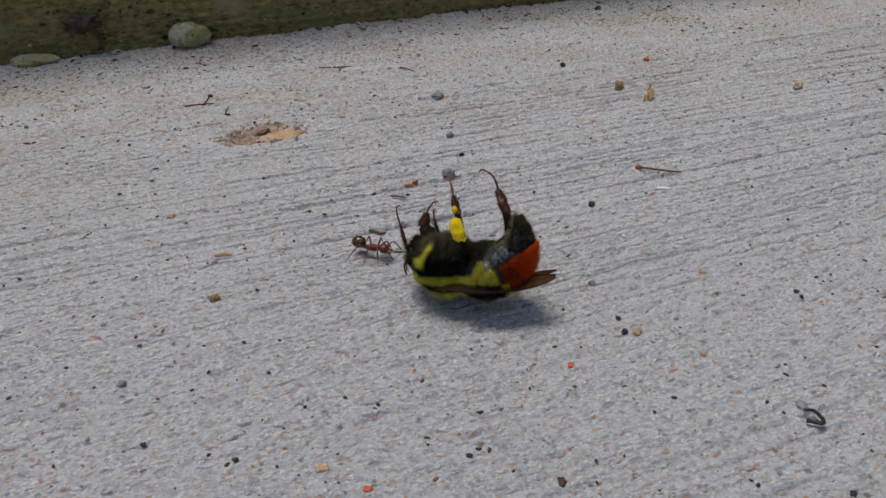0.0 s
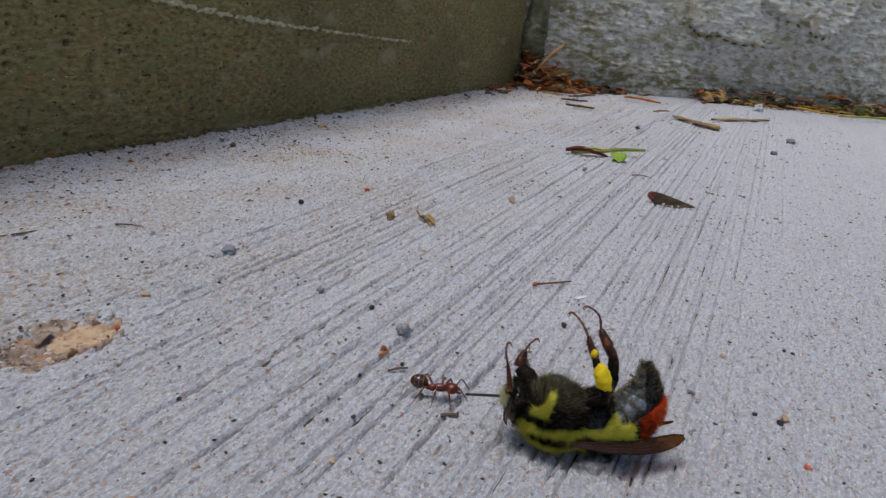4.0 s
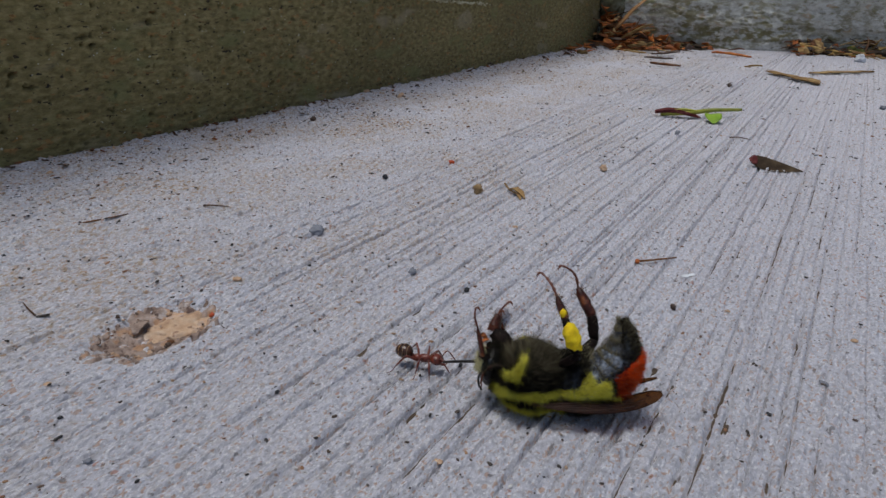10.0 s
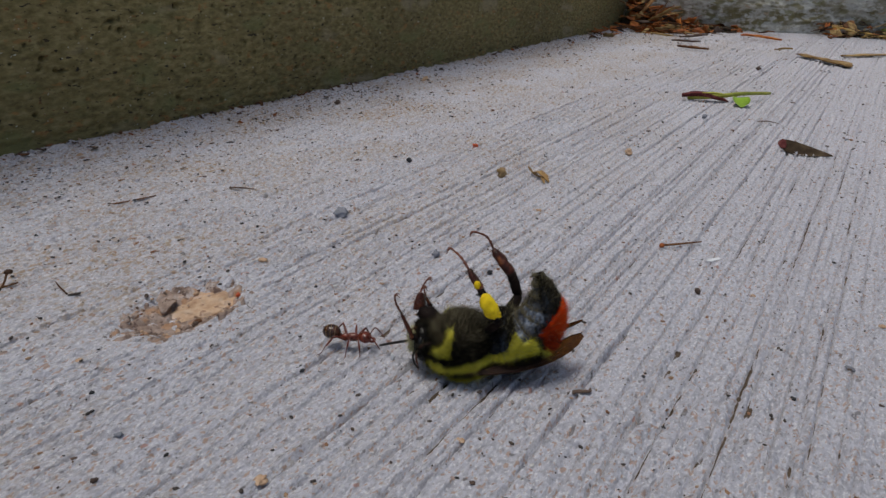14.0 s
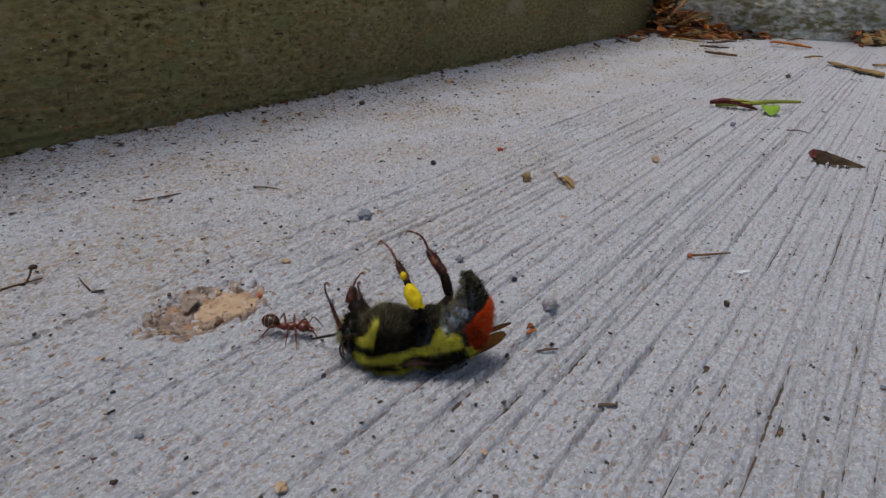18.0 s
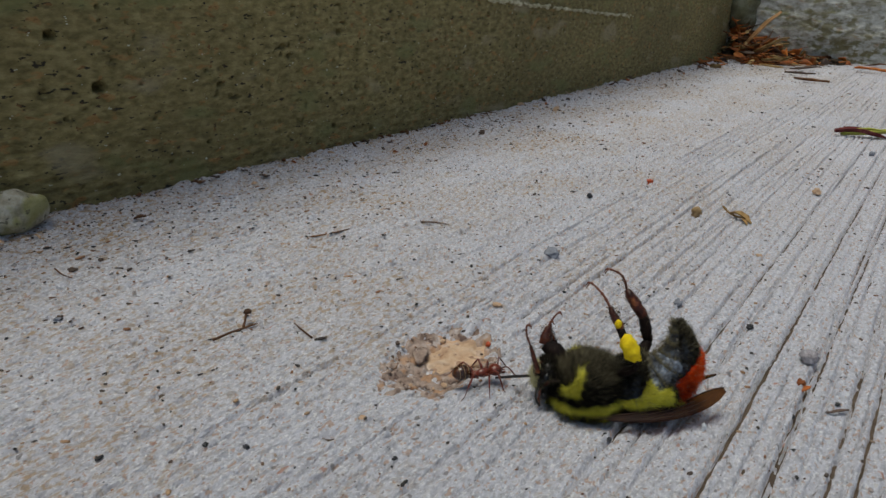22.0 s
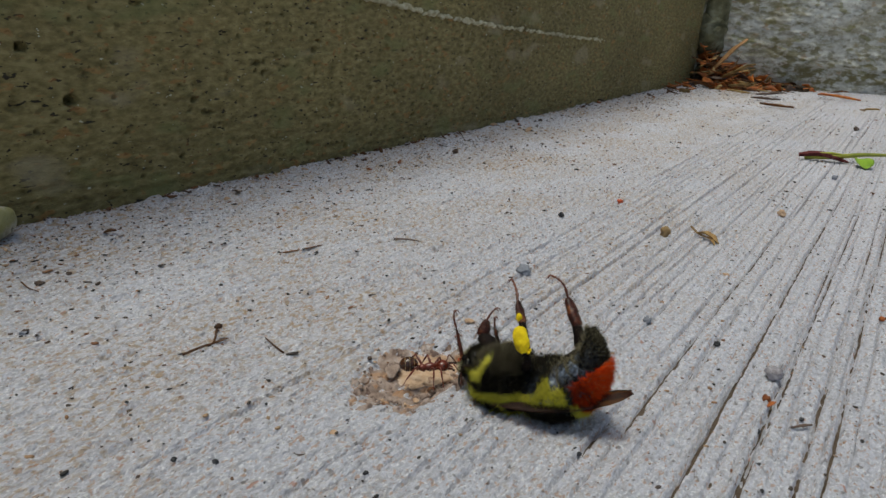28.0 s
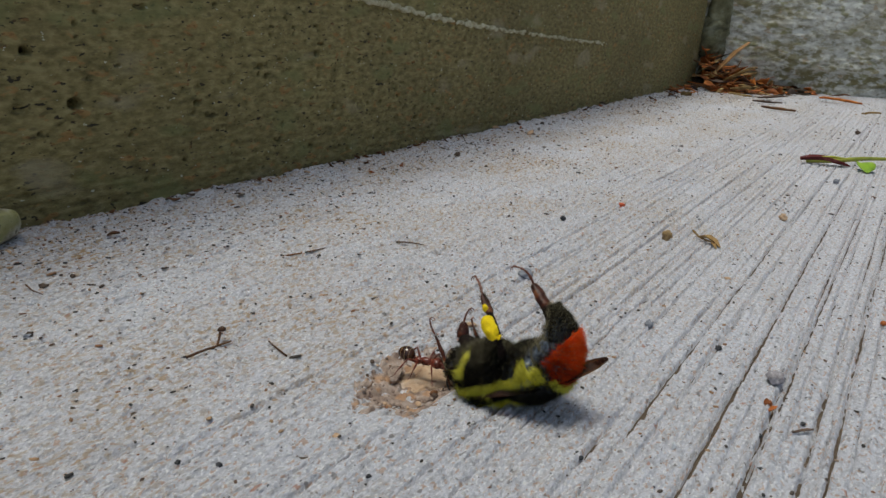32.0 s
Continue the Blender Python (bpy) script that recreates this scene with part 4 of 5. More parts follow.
def build_ant():
    """Head towards +x, feet on z = 0."""
    ant = tagged(new("ant"), "red-brown ant with a darker glossy gaster, pulling at the bee", "ant")
    thorax = part("thorax", joined(lump((0.25, 0, 1.05), (0.62, 0.34, 0.36), 1, 0.06, 3), lump((-0.45, 0, 0.98), (0.42, 0.28, 0.3), 2, 0.06, 3)), ANT_RED, ant, "red-brown waisted thorax")
    part("petiole", lump((-0.92, 0, 1.0), (0.14, 0.2, 0.3), 3, 0.1, 2), ANT_RED, ant)
    gaster = part("gaster", lump((-1.72, 0, 1.34), (0.84, 0.6, 0.6), 4, 0.03, 3), ANT_DARK, ant, "dark glossy rounded gaster")
    for k, x in enumerate((-1.3, -1.7, -2.1)):
        r = 0.6 * math.sqrt(max(1 - ((x + 1.72) / 0.86) ** 2, 0.05))
        pts = [(x, r * 1.02 * math.cos(a), 1.34 + r * math.sin(a)) for a in np.linspace(-0.6, math.pi + 0.6, 14)]
        part("gaster_band", tube(pts, [0.024] * 14, 5), TAN_SEED, gaster, "pale edge of a plate")
    head = part("head", lump((1.35, 0, 1.12), (0.6, 0.56, 0.46), 5, 0.05, 3), ANT_RED, ant, "red-brown head")
    for s in (-1, 1):
        part("eye", lump((1.35, s * 0.46, 1.28), (0.12, 0.07, 0.1), 6, 0.0, 2), CHITIN, head)
        part("mandible", limb([(1.75, s * 0.24, 0.98), (2.1, s * 0.26, 0.92), (2.3, s * 0.04, 0.9)], [0.12, 0.1, 0.03], 6), ANT_RED, head)
        part("antenna", limb([(1.7, s * 0.2, 1.3), (2.05, s * 0.75, 1.65), (2.5, s * 0.9, 1.2), (2.9, s * 0.95, 0.7)], [0.06, 0.055, 0.06, 0.05], 6), ANT_RED, head)
        for name, hip, knee, foot in (("front_leg", (0.6, 0.25, 0.9), (1.1, 1.0, 1.4), (1.5, 1.6, 0.0)), ("middle_leg", (0.15, 0.28, 0.85), (0.1, 1.2, 1.5), (-0.2, 2.0, 0.0)), ("rear_leg", (-0.35, 0.25, 0.8), (-1.1, 1.15, 1.5), (-2.3, 1.9, 0.0))):
            flip = lambda p: (p[0] + (0.25 if s > 0 and name == "middle_leg" else 0), p[1] * s, p[2])
            h, k, f = (Vector(flip(p)) for p in (hip, knee, foot))
            ankle = k.lerp(f, 0.6)
            lg = part(name, limb([h, h.lerp(k, 0.5) + Vector((0, 0, 0.08)), k], [0.09, 0.12, 0.07], 8), ANT_RED, ant)
            ANT_LEGS.append((lg, h, 0.0 if (name == "middle_leg") == (s > 0) else math.pi, s))
            part("shin", limb([k, k.lerp(ankle, 0.5), ankle], [0.065, 0.085, 0.05], 8), ANT_RED, lg)
            part("foot", limb([ankle, ankle.lerp(f, 0.6) + Vector((0, 0, -0.08)), f + Vector((f.x - ankle.x, f.y - ankle.y, 0)) * 0.35], [0.045, 0.035, 0.025], 6), ANT_RED, lg)
    ant.scale = (0.98, 1.08, 1.08)
    return ant


# ---- litter on the slab ----
def pebble(x, y, size, mat, label, category="pebble", seed=None, flat=0.75, turn=20, sink=0.25):
    k = seed if seed is not None else int(abs(x * 7 + y * 13)) % 97
    size *= 0.72
    return settled("pebble", lump((0, 0, 0), (size, size * 0.75, size * flat), k, 0.6, 3, 1.7), mat, x, y, size * flat * (1 - sink), turn, label, category)


def twig(name, points, radius, mat, label, category="twig", bud=0.0):
    """A thin stem along places on the slab (x, y, height), its base pose at the first."""
    x0, y0, _ = points[0]
    radius *= 0.5
    drop = lie(*points[-1][:2]) - lie(x0, y0)
    last = len(points) - 1
    pts = [(x - x0, y - y0, z + radius * 0.8 + drop * k / last) for k, (x, y, z) in enumerate(points)]
    ob = tagged(new(name), label, category)
    ob.matrix_world = mm(x0, y0, lie(x0, y0))
    part("stem", limb(pts, [radius, radius * 0.85, radius * 0.6], 7, 5), mat, ob)
    if bud:
        part("bud", lump((pts[0][0], pts[0][1], max(pts[0][2], bud * 0.7)), (bud * 1.3, bud, bud), 5, 0.25, 2), RUST_LEAF, ob)
    return ob


def chip(name, a, b, width, mat, label, category, thick=0.35, lift=0.4, curl=0.5, seed=0):
    """A flat dry piece from a to b: pointed, cupped and a little uneven."""
    rnd = random.Random(seed)
    ax, ay = a
    d = Vector((b[0] - ax, b[1] - ay, 0))
    n = 8
    line, widths = [], []
    for k in range(n):
        f = k / (n - 1)
        p = d * f + Vector((rnd.uniform(-0.25, 0.25) * width, rnd.uniform(-0.25, 0.25) * width, lift + thick + 0.5 * lift * math.sin(3 * f + seed)))
        line.append(p)
        widths.append(0.7 * width * (0.25 + 0.75 * math.sin(math.pi * min(max(f * 0.9 + 0.08, 0), 1)) ** 0.7) * rnd.uniform(0.5, 1.2))
    ob = thing(name, blade(line, widths, thick, curl), mat, label, category)
    ob.matrix_world = mm(ax, ay, lie(ax, ay))
    return ob


def build_pit():
    """Exposed aggregate in the shallow pit."""
    stone = lump((0, 0, 0), (4.3, 3.3, 1.4), 12, 0.34, 5, 2.6)
    settled("aggregate_stone", stone, TAN_STONE, -26.6, -4.1, -0.6, -15, "weathered tan aggregate stone exposed in a shallow pit", "stone")
    settled("stone_flake", blade([(-1.3, 0, 0), (-0.5, 0.1, 0.25), (0.4, 0, 0.3), (1.3, -0.1, 0.1)], [0.3, 0.6, 0.55, 0.2], 0.25, 0.3), PIT_SAND, -29.6, -2.0, 0.6, 25, "pale brown loose flake of mortar in the pit", "flake")

    def bared(x, y):
        ring = ((x + 29.5) / 7.8) ** 2 + ((y + 3.8) / 4.9) ** 2 + 0.7 * N3(x / 2.5, y / 2.5) + 0.3 * N1(x / 0.9, y / 0.8) + 0.2 * N5(x / 0.4, y / 0.35)
        return slab_base(x, y) + 0.12 + 0.35 * N2(x / 0.8, y / 0.7) + 0.45 * N6(x / 0.4, y / 0.35) + 0.2 * N4(x / 2.2, y / 1.8) - 4 * np.clip(ring - 0.82, 0, 2)

    thing("pit_mortar", sheet(steps((-39, -19.5, 0.16, 0.16)), steps((-10.5, 2.8, 0.14, 0.14)), bared), PIT_SAND, "rough rosy-brown mortar bared in the pit", "mortar")
    rnd = random.Random(6)
    for k in range(70):
        a = rnd.uniform(3.4, 5.2) if k < 40 else rnd.uniform(0.6, 2.6) if k < 55 else rnd.uniform(0, 6.28)
        x, y = -29.5 + 6.4 * rnd.uniform(0.65, 1) * math.cos(a), -3.6 + 3.9 * rnd.uniform(0.65, 1) * math.sin(a)
        mat = rnd.choice((TAN_STONE, BARK, BROWN_LEAF, PIT_SAND, PIT_SAND, PIT_SAND, PIT_SAND))
        s = rnd.uniform(0.1, 0.22) if k % 6 else rnd.uniform(0.25, 0.4)
        settled("pit_grain", lump((0, 0, 0), (s, s * 0.8, s * 0.7), k, 0.25, 2), mat, x, y, s * 0.35 + 0.3, rnd.uniform(0, 360), "small loose grain of broken aggregate in the pit", "grain", "grains in the pit")
    pebble(-23.9, -5.6, 0.4, RED_CHIP, "orange-red chip in the pit", "chip")


def build_litter():
    pebble(0, 0, 1.45, GREY_STONE, "smooth blue-grey pebble on the slab", seed=3, flat=0.55)
    pebble(-4.0, -17.1, 0.75, GREY_STONE, "small grey pebble on the slab", seed=4)
    pebble(-5.1, -24.7, 0.55, BLACK_GRIT, "tiny angular black stone on the slab", seed=5)
    pebble(29.3, -9.0, 1.2, TAN_SEED, "round tan seed on the slab", "seed", 6, 0.95)
    pebble(42.2, 2.8, 0.85, RED_CHIP, "bright orange chip on the slab", "chip", 7)
    pebble(55.5, -21.1, 1.15, TAN_STONE, "pale tan pebble on the slab", seed=8)
    pebble(27.0, 7.0, 0.7, BLACK_GRIT, "dark crumb of dry soil", "crumb", 9)
    pebble(97.8, -25.0, 1.0, GREY_STONE, "dark blue-grey pebble on the slab", seed=10)
    pebble(-9.2, -30.8, 1.3, LAVENDER, "rough lavender-grey pebble on the slab", seed=11, flat=0.6, sink=-0.1)
    pebble(-13.8, -31.0, 0.6, RUST_LEAF, "small red-brown chip on the slab", "chip", 12)
    pebble(3.6, -45.2, 0.6, BROWN_LEAF, "small dark brown crumb on the slab", "crumb", 13)
    pebble(56.0, 44.7, 1.1, BROWN_LEAF, "dark brown crumb near the step", "crumb", 14)
    chip("white_chip", (13.0, -44.2), (14.6, -45.4), 0.55, WHITE_CHIP, "small flat white chip on the slab", "chip", 0.15, 0.12, 0.1, 5)
    pebble(-26.2, -26.2, 0.3, WHITE_CHIP, "tiny white splinter on the slab", "chip", 16, 1.6)
    pebble(323, -58, 4.0, WHITE_CHIP, "white stone chip by the wall", "chip", 17, 0.7)
    pebble(212, -71.5, 2.4, GREY_STONE, "dark grey pebble far along the slab", seed=18, flat=0.5)
    pebble(176.6, -66.4, 1.6, GREY_STONE, "blue-grey pebble far along the slab", seed=19, flat=0.6)
    pebble(-40.2, -48.7, 0.75, TAN_SEED, "olive crumb of dry soil", "crumb", 20)
    pebble(-6.2, -68.5, 0.5, BLACK_GRIT, "tiny blue-black bead of grit", "grit", 21)
    pebble(-5.1, -68.9, 0.6, TAN_STONE, "tiny orange-tan grain of sand", "grain", 22)
    pebble(188.7, -22, 1.3, BROWN_LEAF, "brown crumb far along the slab", "crumb", 23)
    group_a = ((-31.4, -20.4), (-18.8, -11.5), (12.1, -69.8), (-5.5, -68.9 + 2.6), (49.2, -82.8), (50.2, -64.7), (-50.5, 1.6), (-48.9, -0.8), (-46.8, -6.7), (-43.6, -9.9), (-31.8, -20.9), (-26.9, 23.7), (-47.8, 10.7))
    group_b = ((-24.6, -32.4), (-15.8, -34.1), (-19.4, -31.4), (-34.7, -67.6), (-36.8, -62.2), (-24.4, -77.1), (12.3, -68.9), (-7.0, -86.8), (24.7, -30.8), (-57.2, -4.5), (-46.9, -67.1), (-42.3, -70.1), (-22, -73.4), (26.3, 27), (111.5, 14.3), (-12.2, 11.9))
    for k, (x, y) in enumerate(group_a + group_b):
        pebble(x, y, 0.24 + 0.12 * (k % 4) / 3, BLACK_GRIT, "speck of black grit on the slab", "grit", 30 + k, 0.6, 37 * k, 0.1)
    for k, (x, y) in enumerate(((-32.1, -77.5), (-12.7, -70.7), (-19.4, -81.9), (-64.8, 14.9), (-38.9, 38.2))):
        pebble(x, y, 0.4 + 0.08 * k, RED_CHIP if k < 2 else BROWN_LEAF, "speck of reddish grit on the slab", "grit", 70 + k, 0.3, 31 * k, 0.0)
    group_c = ((-48.4, -5.0), (-53.2, 1.8), (14.0, -26.5), (-59.0, 47.1), (-39.4, 37.5), (-51.1, 27.7), (-59.6, 17.2), (-36.1, -48.7), (-40.5, -71.2), (-1.8, -89.8), (67.1, 7.6), (86.3, 25.8), (-9.3, -6.3), (-49.8, -18.8), (-12.8, -56.7), (-16.4, -45.3), (-36.3, -39.6))
    for k, (x, y) in enumerate(group_c):
        pebble(x, y, 0.24 + 0.12 * (k % 5) / 4, (BLACK_GRIT, BROWN_LEAF, BLACK_GRIT)[k % 3], "dark speck of grit on the slab", "grit", 110 + k, 0.6, 41 * k, 0.1)
    for k, (x, y) in enumerate(((-46.5, 27.8), (-4.9, -60.4), (96.0, -53.7), (-45.8, -16.0), (-48.6, -59.0), (1.2, -81.8))):
        pebble(x, y, 0.45 + 0.1 * (k % 3), GREY_STONE, "small blue-grey stone on the slab", "pebble", 140 + k, 0.5, 53 * k, 0.15)
    for k, (x, y) in enumerate(((-18.5, 27.1), (-41.2, -4.9), (17.7, -20.5), (-16.9, -2.4), (-1.4, -73.2), (6.4, -62.6), (-34.7, -74.5), (-43.7, -27.6), (6.6, -50.4), (-32.5, -36.5))):
        pebble(x, y, 0.4 + 0.12 * (k % 4), TAN_STONE, "small tan-orange grain of stone set in the slab", "grain", 160 + k, 0.35, 29 * k, 0.3)
    twig("curled_leaf_bit", [(0.1, -83.4, 0.3), (0.9, -84.2, 0.5), (1.3, -82.9, 0.4), (0.9, -82.3, 0.2)], 0.35, BLACK_GRIT, "curled black shrivelled plant bit", "plant bit")
    twig("leaf_stalk", [(14.3, -38.4, 0.3), (15.6, -39.7, 0.3), (16.8, -41.0, 0.35), (18.1, -42.3, 0.4)], 0.32, BARK, "dry brown stalk with a bud", "stalk", 0.34)
    bent = twig("bent_twig", [(-40.3, 13.3, 0.1), (-38.6, 13.2, 0.2), (-37.2, 13.0, 0.25), (-35.6, 12.8, 0.3)], 0.26, BARK, "thin brown twig with an upright knobbed side shoot", "twig")
    part("side_shoot", limb([(3.2, -0.3, 0.3), (3.8, 0.1, 0.7), (4.2, 0.4, 1.15)], [0.12, 0.11, 0.13], 7), BARK, bent)
    part("bud", lump((4.5, 0.5, 1.25), (0.42, 0.32, 0.28), 5, 0.4, 3), BARK, bent)
    twig("short_twig", [(-34.2, 7.1, 0.1), (-33.8, 8.8, 0.2), (-33.3, 10.3, 0.2)], 0.2, BARK, "short thin brown twig", "twig")
    twig("hair_twig", [(-22.8, -41.0, 0.0), (-22.2, -41.5, 0.15), (-21.6, -42.3, 0.15), (-20.9, -42.2, 0.0)], 0.36, BROWN_LEAF, "curled dark plant fibre on the slab", "twig")
    twig("hair_twig", [(-15.0, 26.5, 0.0), (-12, 25.3, 0.1), (-8.9, 24.9, 0.0)], 0.22, BARK, "thin dark twig lying flat", "twig")
    twig("hair_twig", [(-0.9, 19.2, 0.1), (0, 17.6, 0.2), (0.9, 15.9, 0.1)], 0.28, BROWN_LEAF, "thin dark bit of twig", "twig")
    for k, (x, y, z) in enumerate(((-36.0, 39.8, 0.3), (-35.4, 38.5, 0.5), (-34.6, 38.1, 0.3), (-47.1, 28.7, 0.35), (-46.0, 28.2, 0.45), (-45.7, 27.0, 0.25))):
        pebble(x, y, z, BROWN_LEAF, "dark crumb of soil on the slab", "crumb", 50 + k, 0.45, 40 * k)
    twig("hair_twig", [(-40.1, 39.5, 0.1), (-40.4, 37.6, 0.1), (-40.2, 36.1, 0.1)], 0.18, BARK, "thin dark bit of twig", "twig")
    twig("hair_twig", [(101.9, -35.5, 0.1), (102.5, -37.5, 0.3), (102.7, -39.8, 0.1)], 0.3, BROWN_LEAF, "thin brown twig far along the slab", "twig")
    chip("splinter", (-15.4, -31.3), (-14.2, -31.8), 0.3, RUST_LEAF, "tiny red-brown splinter of leaf", "splinter", 0.2, 0.1)
    chip("splinter", (-17.9, -33.6), (-16.3, -35.0), 0.2, BROWN_LEAF, "tiny dark splinter of bark", "splinter", 0.2, 0.1)
    chip("splinter", (-39.6, -40.2), (-37.8, -40.8), 0.4, STRAW, "tiny straw-brown splinter of wood", "splinter", 0.25, 0.1)
    leaflet = twig("dry_leaflet", [(33.6, -11.6, 0.9), (32.2, -13.2, 0.4), (31.2, -15.2, 0.3), (30.2, -16.6, 0.1)], 0.35, WOOD, "curled straw-yellow dry leaflet on the slab", "leaf")
    part("fold", blade([(-1.0, -1.2, 0.5), (-1.9, -2.6, 0.9), (-2.6, -4.0, 0.6), (-3.2, -4.9, 0.2)], [0.2, 0.55, 0.5, 0.12], 0.15, 0.8), WOOD, leaflet)
    part("fold", blade([(-2.4, -3.9, 0.4), (-3.2, -3.8, 0.5), (-4.2, -4.6, 0.2)], [0.15, 0.35, 0.1], 0.15, 0.8), WOOD, leaflet)
    leaf = settled("dead_leaf", blade(smooth_line([(-4.2, 0.5, 1.3), (-3.3, 0.3, 0.8), (-1.8, 0.1, 0.3), (0.0, 0, 0.1), (1.8, 0, 0.15), (3.4, 0, 0.35), (5.2, 0, 0.5)], 3), spread([0.35, 1.35, 1.75, 1.6, 1.2, 0.7, 0.12], 19), 0.22, 0.55), OLIVE_LEAF, 77.6, -47.2, 0.1, 0, "boat-shaped dark brown dead leaf with a purple end", "leaf")
    leaf.matrix_world = leaf.matrix_world @ pose(0, 0, 0, 0, 0, -87) @ pose(0, 0, 0, 28, 0, 0)
    part("purple_end", blade([(-4.35, 0.5, 1.5), (-3.9, 0.4, 1.25), (-3.3, 0.3, 0.95), (-2.8, 0.25, 0.75)], [0.3, 1.0, 1.2, 0.4], 0.15, 0.55), DEAD_LEAF, leaf, "purple-red end of the leaf")
    # green sprig: stem, dark bract, leaf
    sprig = twig("green_sprig", [(117.6, -16.4, 0.3), (120, -22.5, 0.9), (125, -28, 1.6), (132.2, -33.4, 1.4)], 1.3, GREEN_STEM, "fresh green sprig with a small leaf and a withered bract", "sprig")
    part("leaf", blade(smooth_line([(3.4, -11.2, 1.5), (1.6, -12.2, 1.7), (-0.4, -12.9, 1.0), (-2.2, -13.3, 0.4)], 3), spread([0.5, 1.8, 2.1, 1.7, 0.4], 10), 0.25, 0.25), GREEN_LEAF, sprig, "round bright green leaf")
    part("bract", blade(smooth_line([(-0.9, 1.2, 0.9), (0.2, -1.5, 1.2), (1.4, -4.2, 1.1), (2.3, -7, 0.7), (3.0, -9.3, 0.4)], 3), spread([0.7, 1.2, 1.3, 1.0, 0.2], 13), 0.35, 0.8), DEAD_LEAF, sprig, "dark red withered bract")
    part("green_side", blade(smooth_line([(1.4, -3.0, 1.9), (2.6, -5.6, 1.9), (4.2, -8.4, 1.6), (6.0, -10.6, 1.4)], 3), spread([0.2, 0.7, 0.6, 0.2], 10), 0.3, 0.5), GREEN_STEM, sprig, "yellow-green side leaf")
    chip("wood_chip", (239.5, -28.0), (217.5, -47.5), 4.6, WOOD, "flat dry straw-brown wood chip", "chip", 0.9, 0.0, 0.15, 7)
    chip("wood_chip", (250, -42.5), (278, -63.0), 2.8, WOOD, "long flat pale wood chip", "chip", 0.8, 0.0, 0.15, 8)
    chip("dry_strip", (242.7, 20.5), (250, 10.5), 1.6, BROWN_LEAF, "dark strip of dead leaf", "leaf", 0.5, 0.5, 0.5, 9)
    chip("dry_strip", (227, 14), (223.7, 1.8), 1.3, BARK, "dark dry strip of bark", "bark", 0.7, 0.5, 0.5, 10)
    settled("mortar_lump", lump((0, 0, 0), (4.3, 2.6, 2.9), 15, 0.2, 5, 0.9), MOSS_MORTAR, -37.0, 53.8, 2.4, 8, "pale rough mortar lump against the step", "stone")
    scrap = tagged(new("withered_scrap"), "dark withered plant scrap leaning on the step", "plant bit")
    scrap.matrix_world = mm(-57.5, 55.0, 1.5 + lie(-57.5, 53))
    part("clump", lump((0, 0, 5.5), (3.2, 1.2, 1.8), 71, 0.6, 4, 2.2), BROWN_LEAF, scrap)
    part("stalk", limb([(1.2, 0, 5.5), (2.6, -0.3, 3.4), (3.2, -0.5, 0.2)], [0.6, 0.5, 0.35], 8), BROWN_LEAF, scrap)
    part("stalk", limb([(1.5, 0, 6.0), (2.8, -0.2, 6.6), (3.8, -0.2, 6.4)], [0.5, 0.4, 0.2], 8), BROWN_LEAF, scrap)
    settled("mortar_lump", lump((0, 0, 0), (4.5, 2.2, 1.4), 18, 0.22, 5, 1.0), MOSS_MORTAR, -68, 55, 0.6, -8, "pale rough mortar crust against the step", "stone")


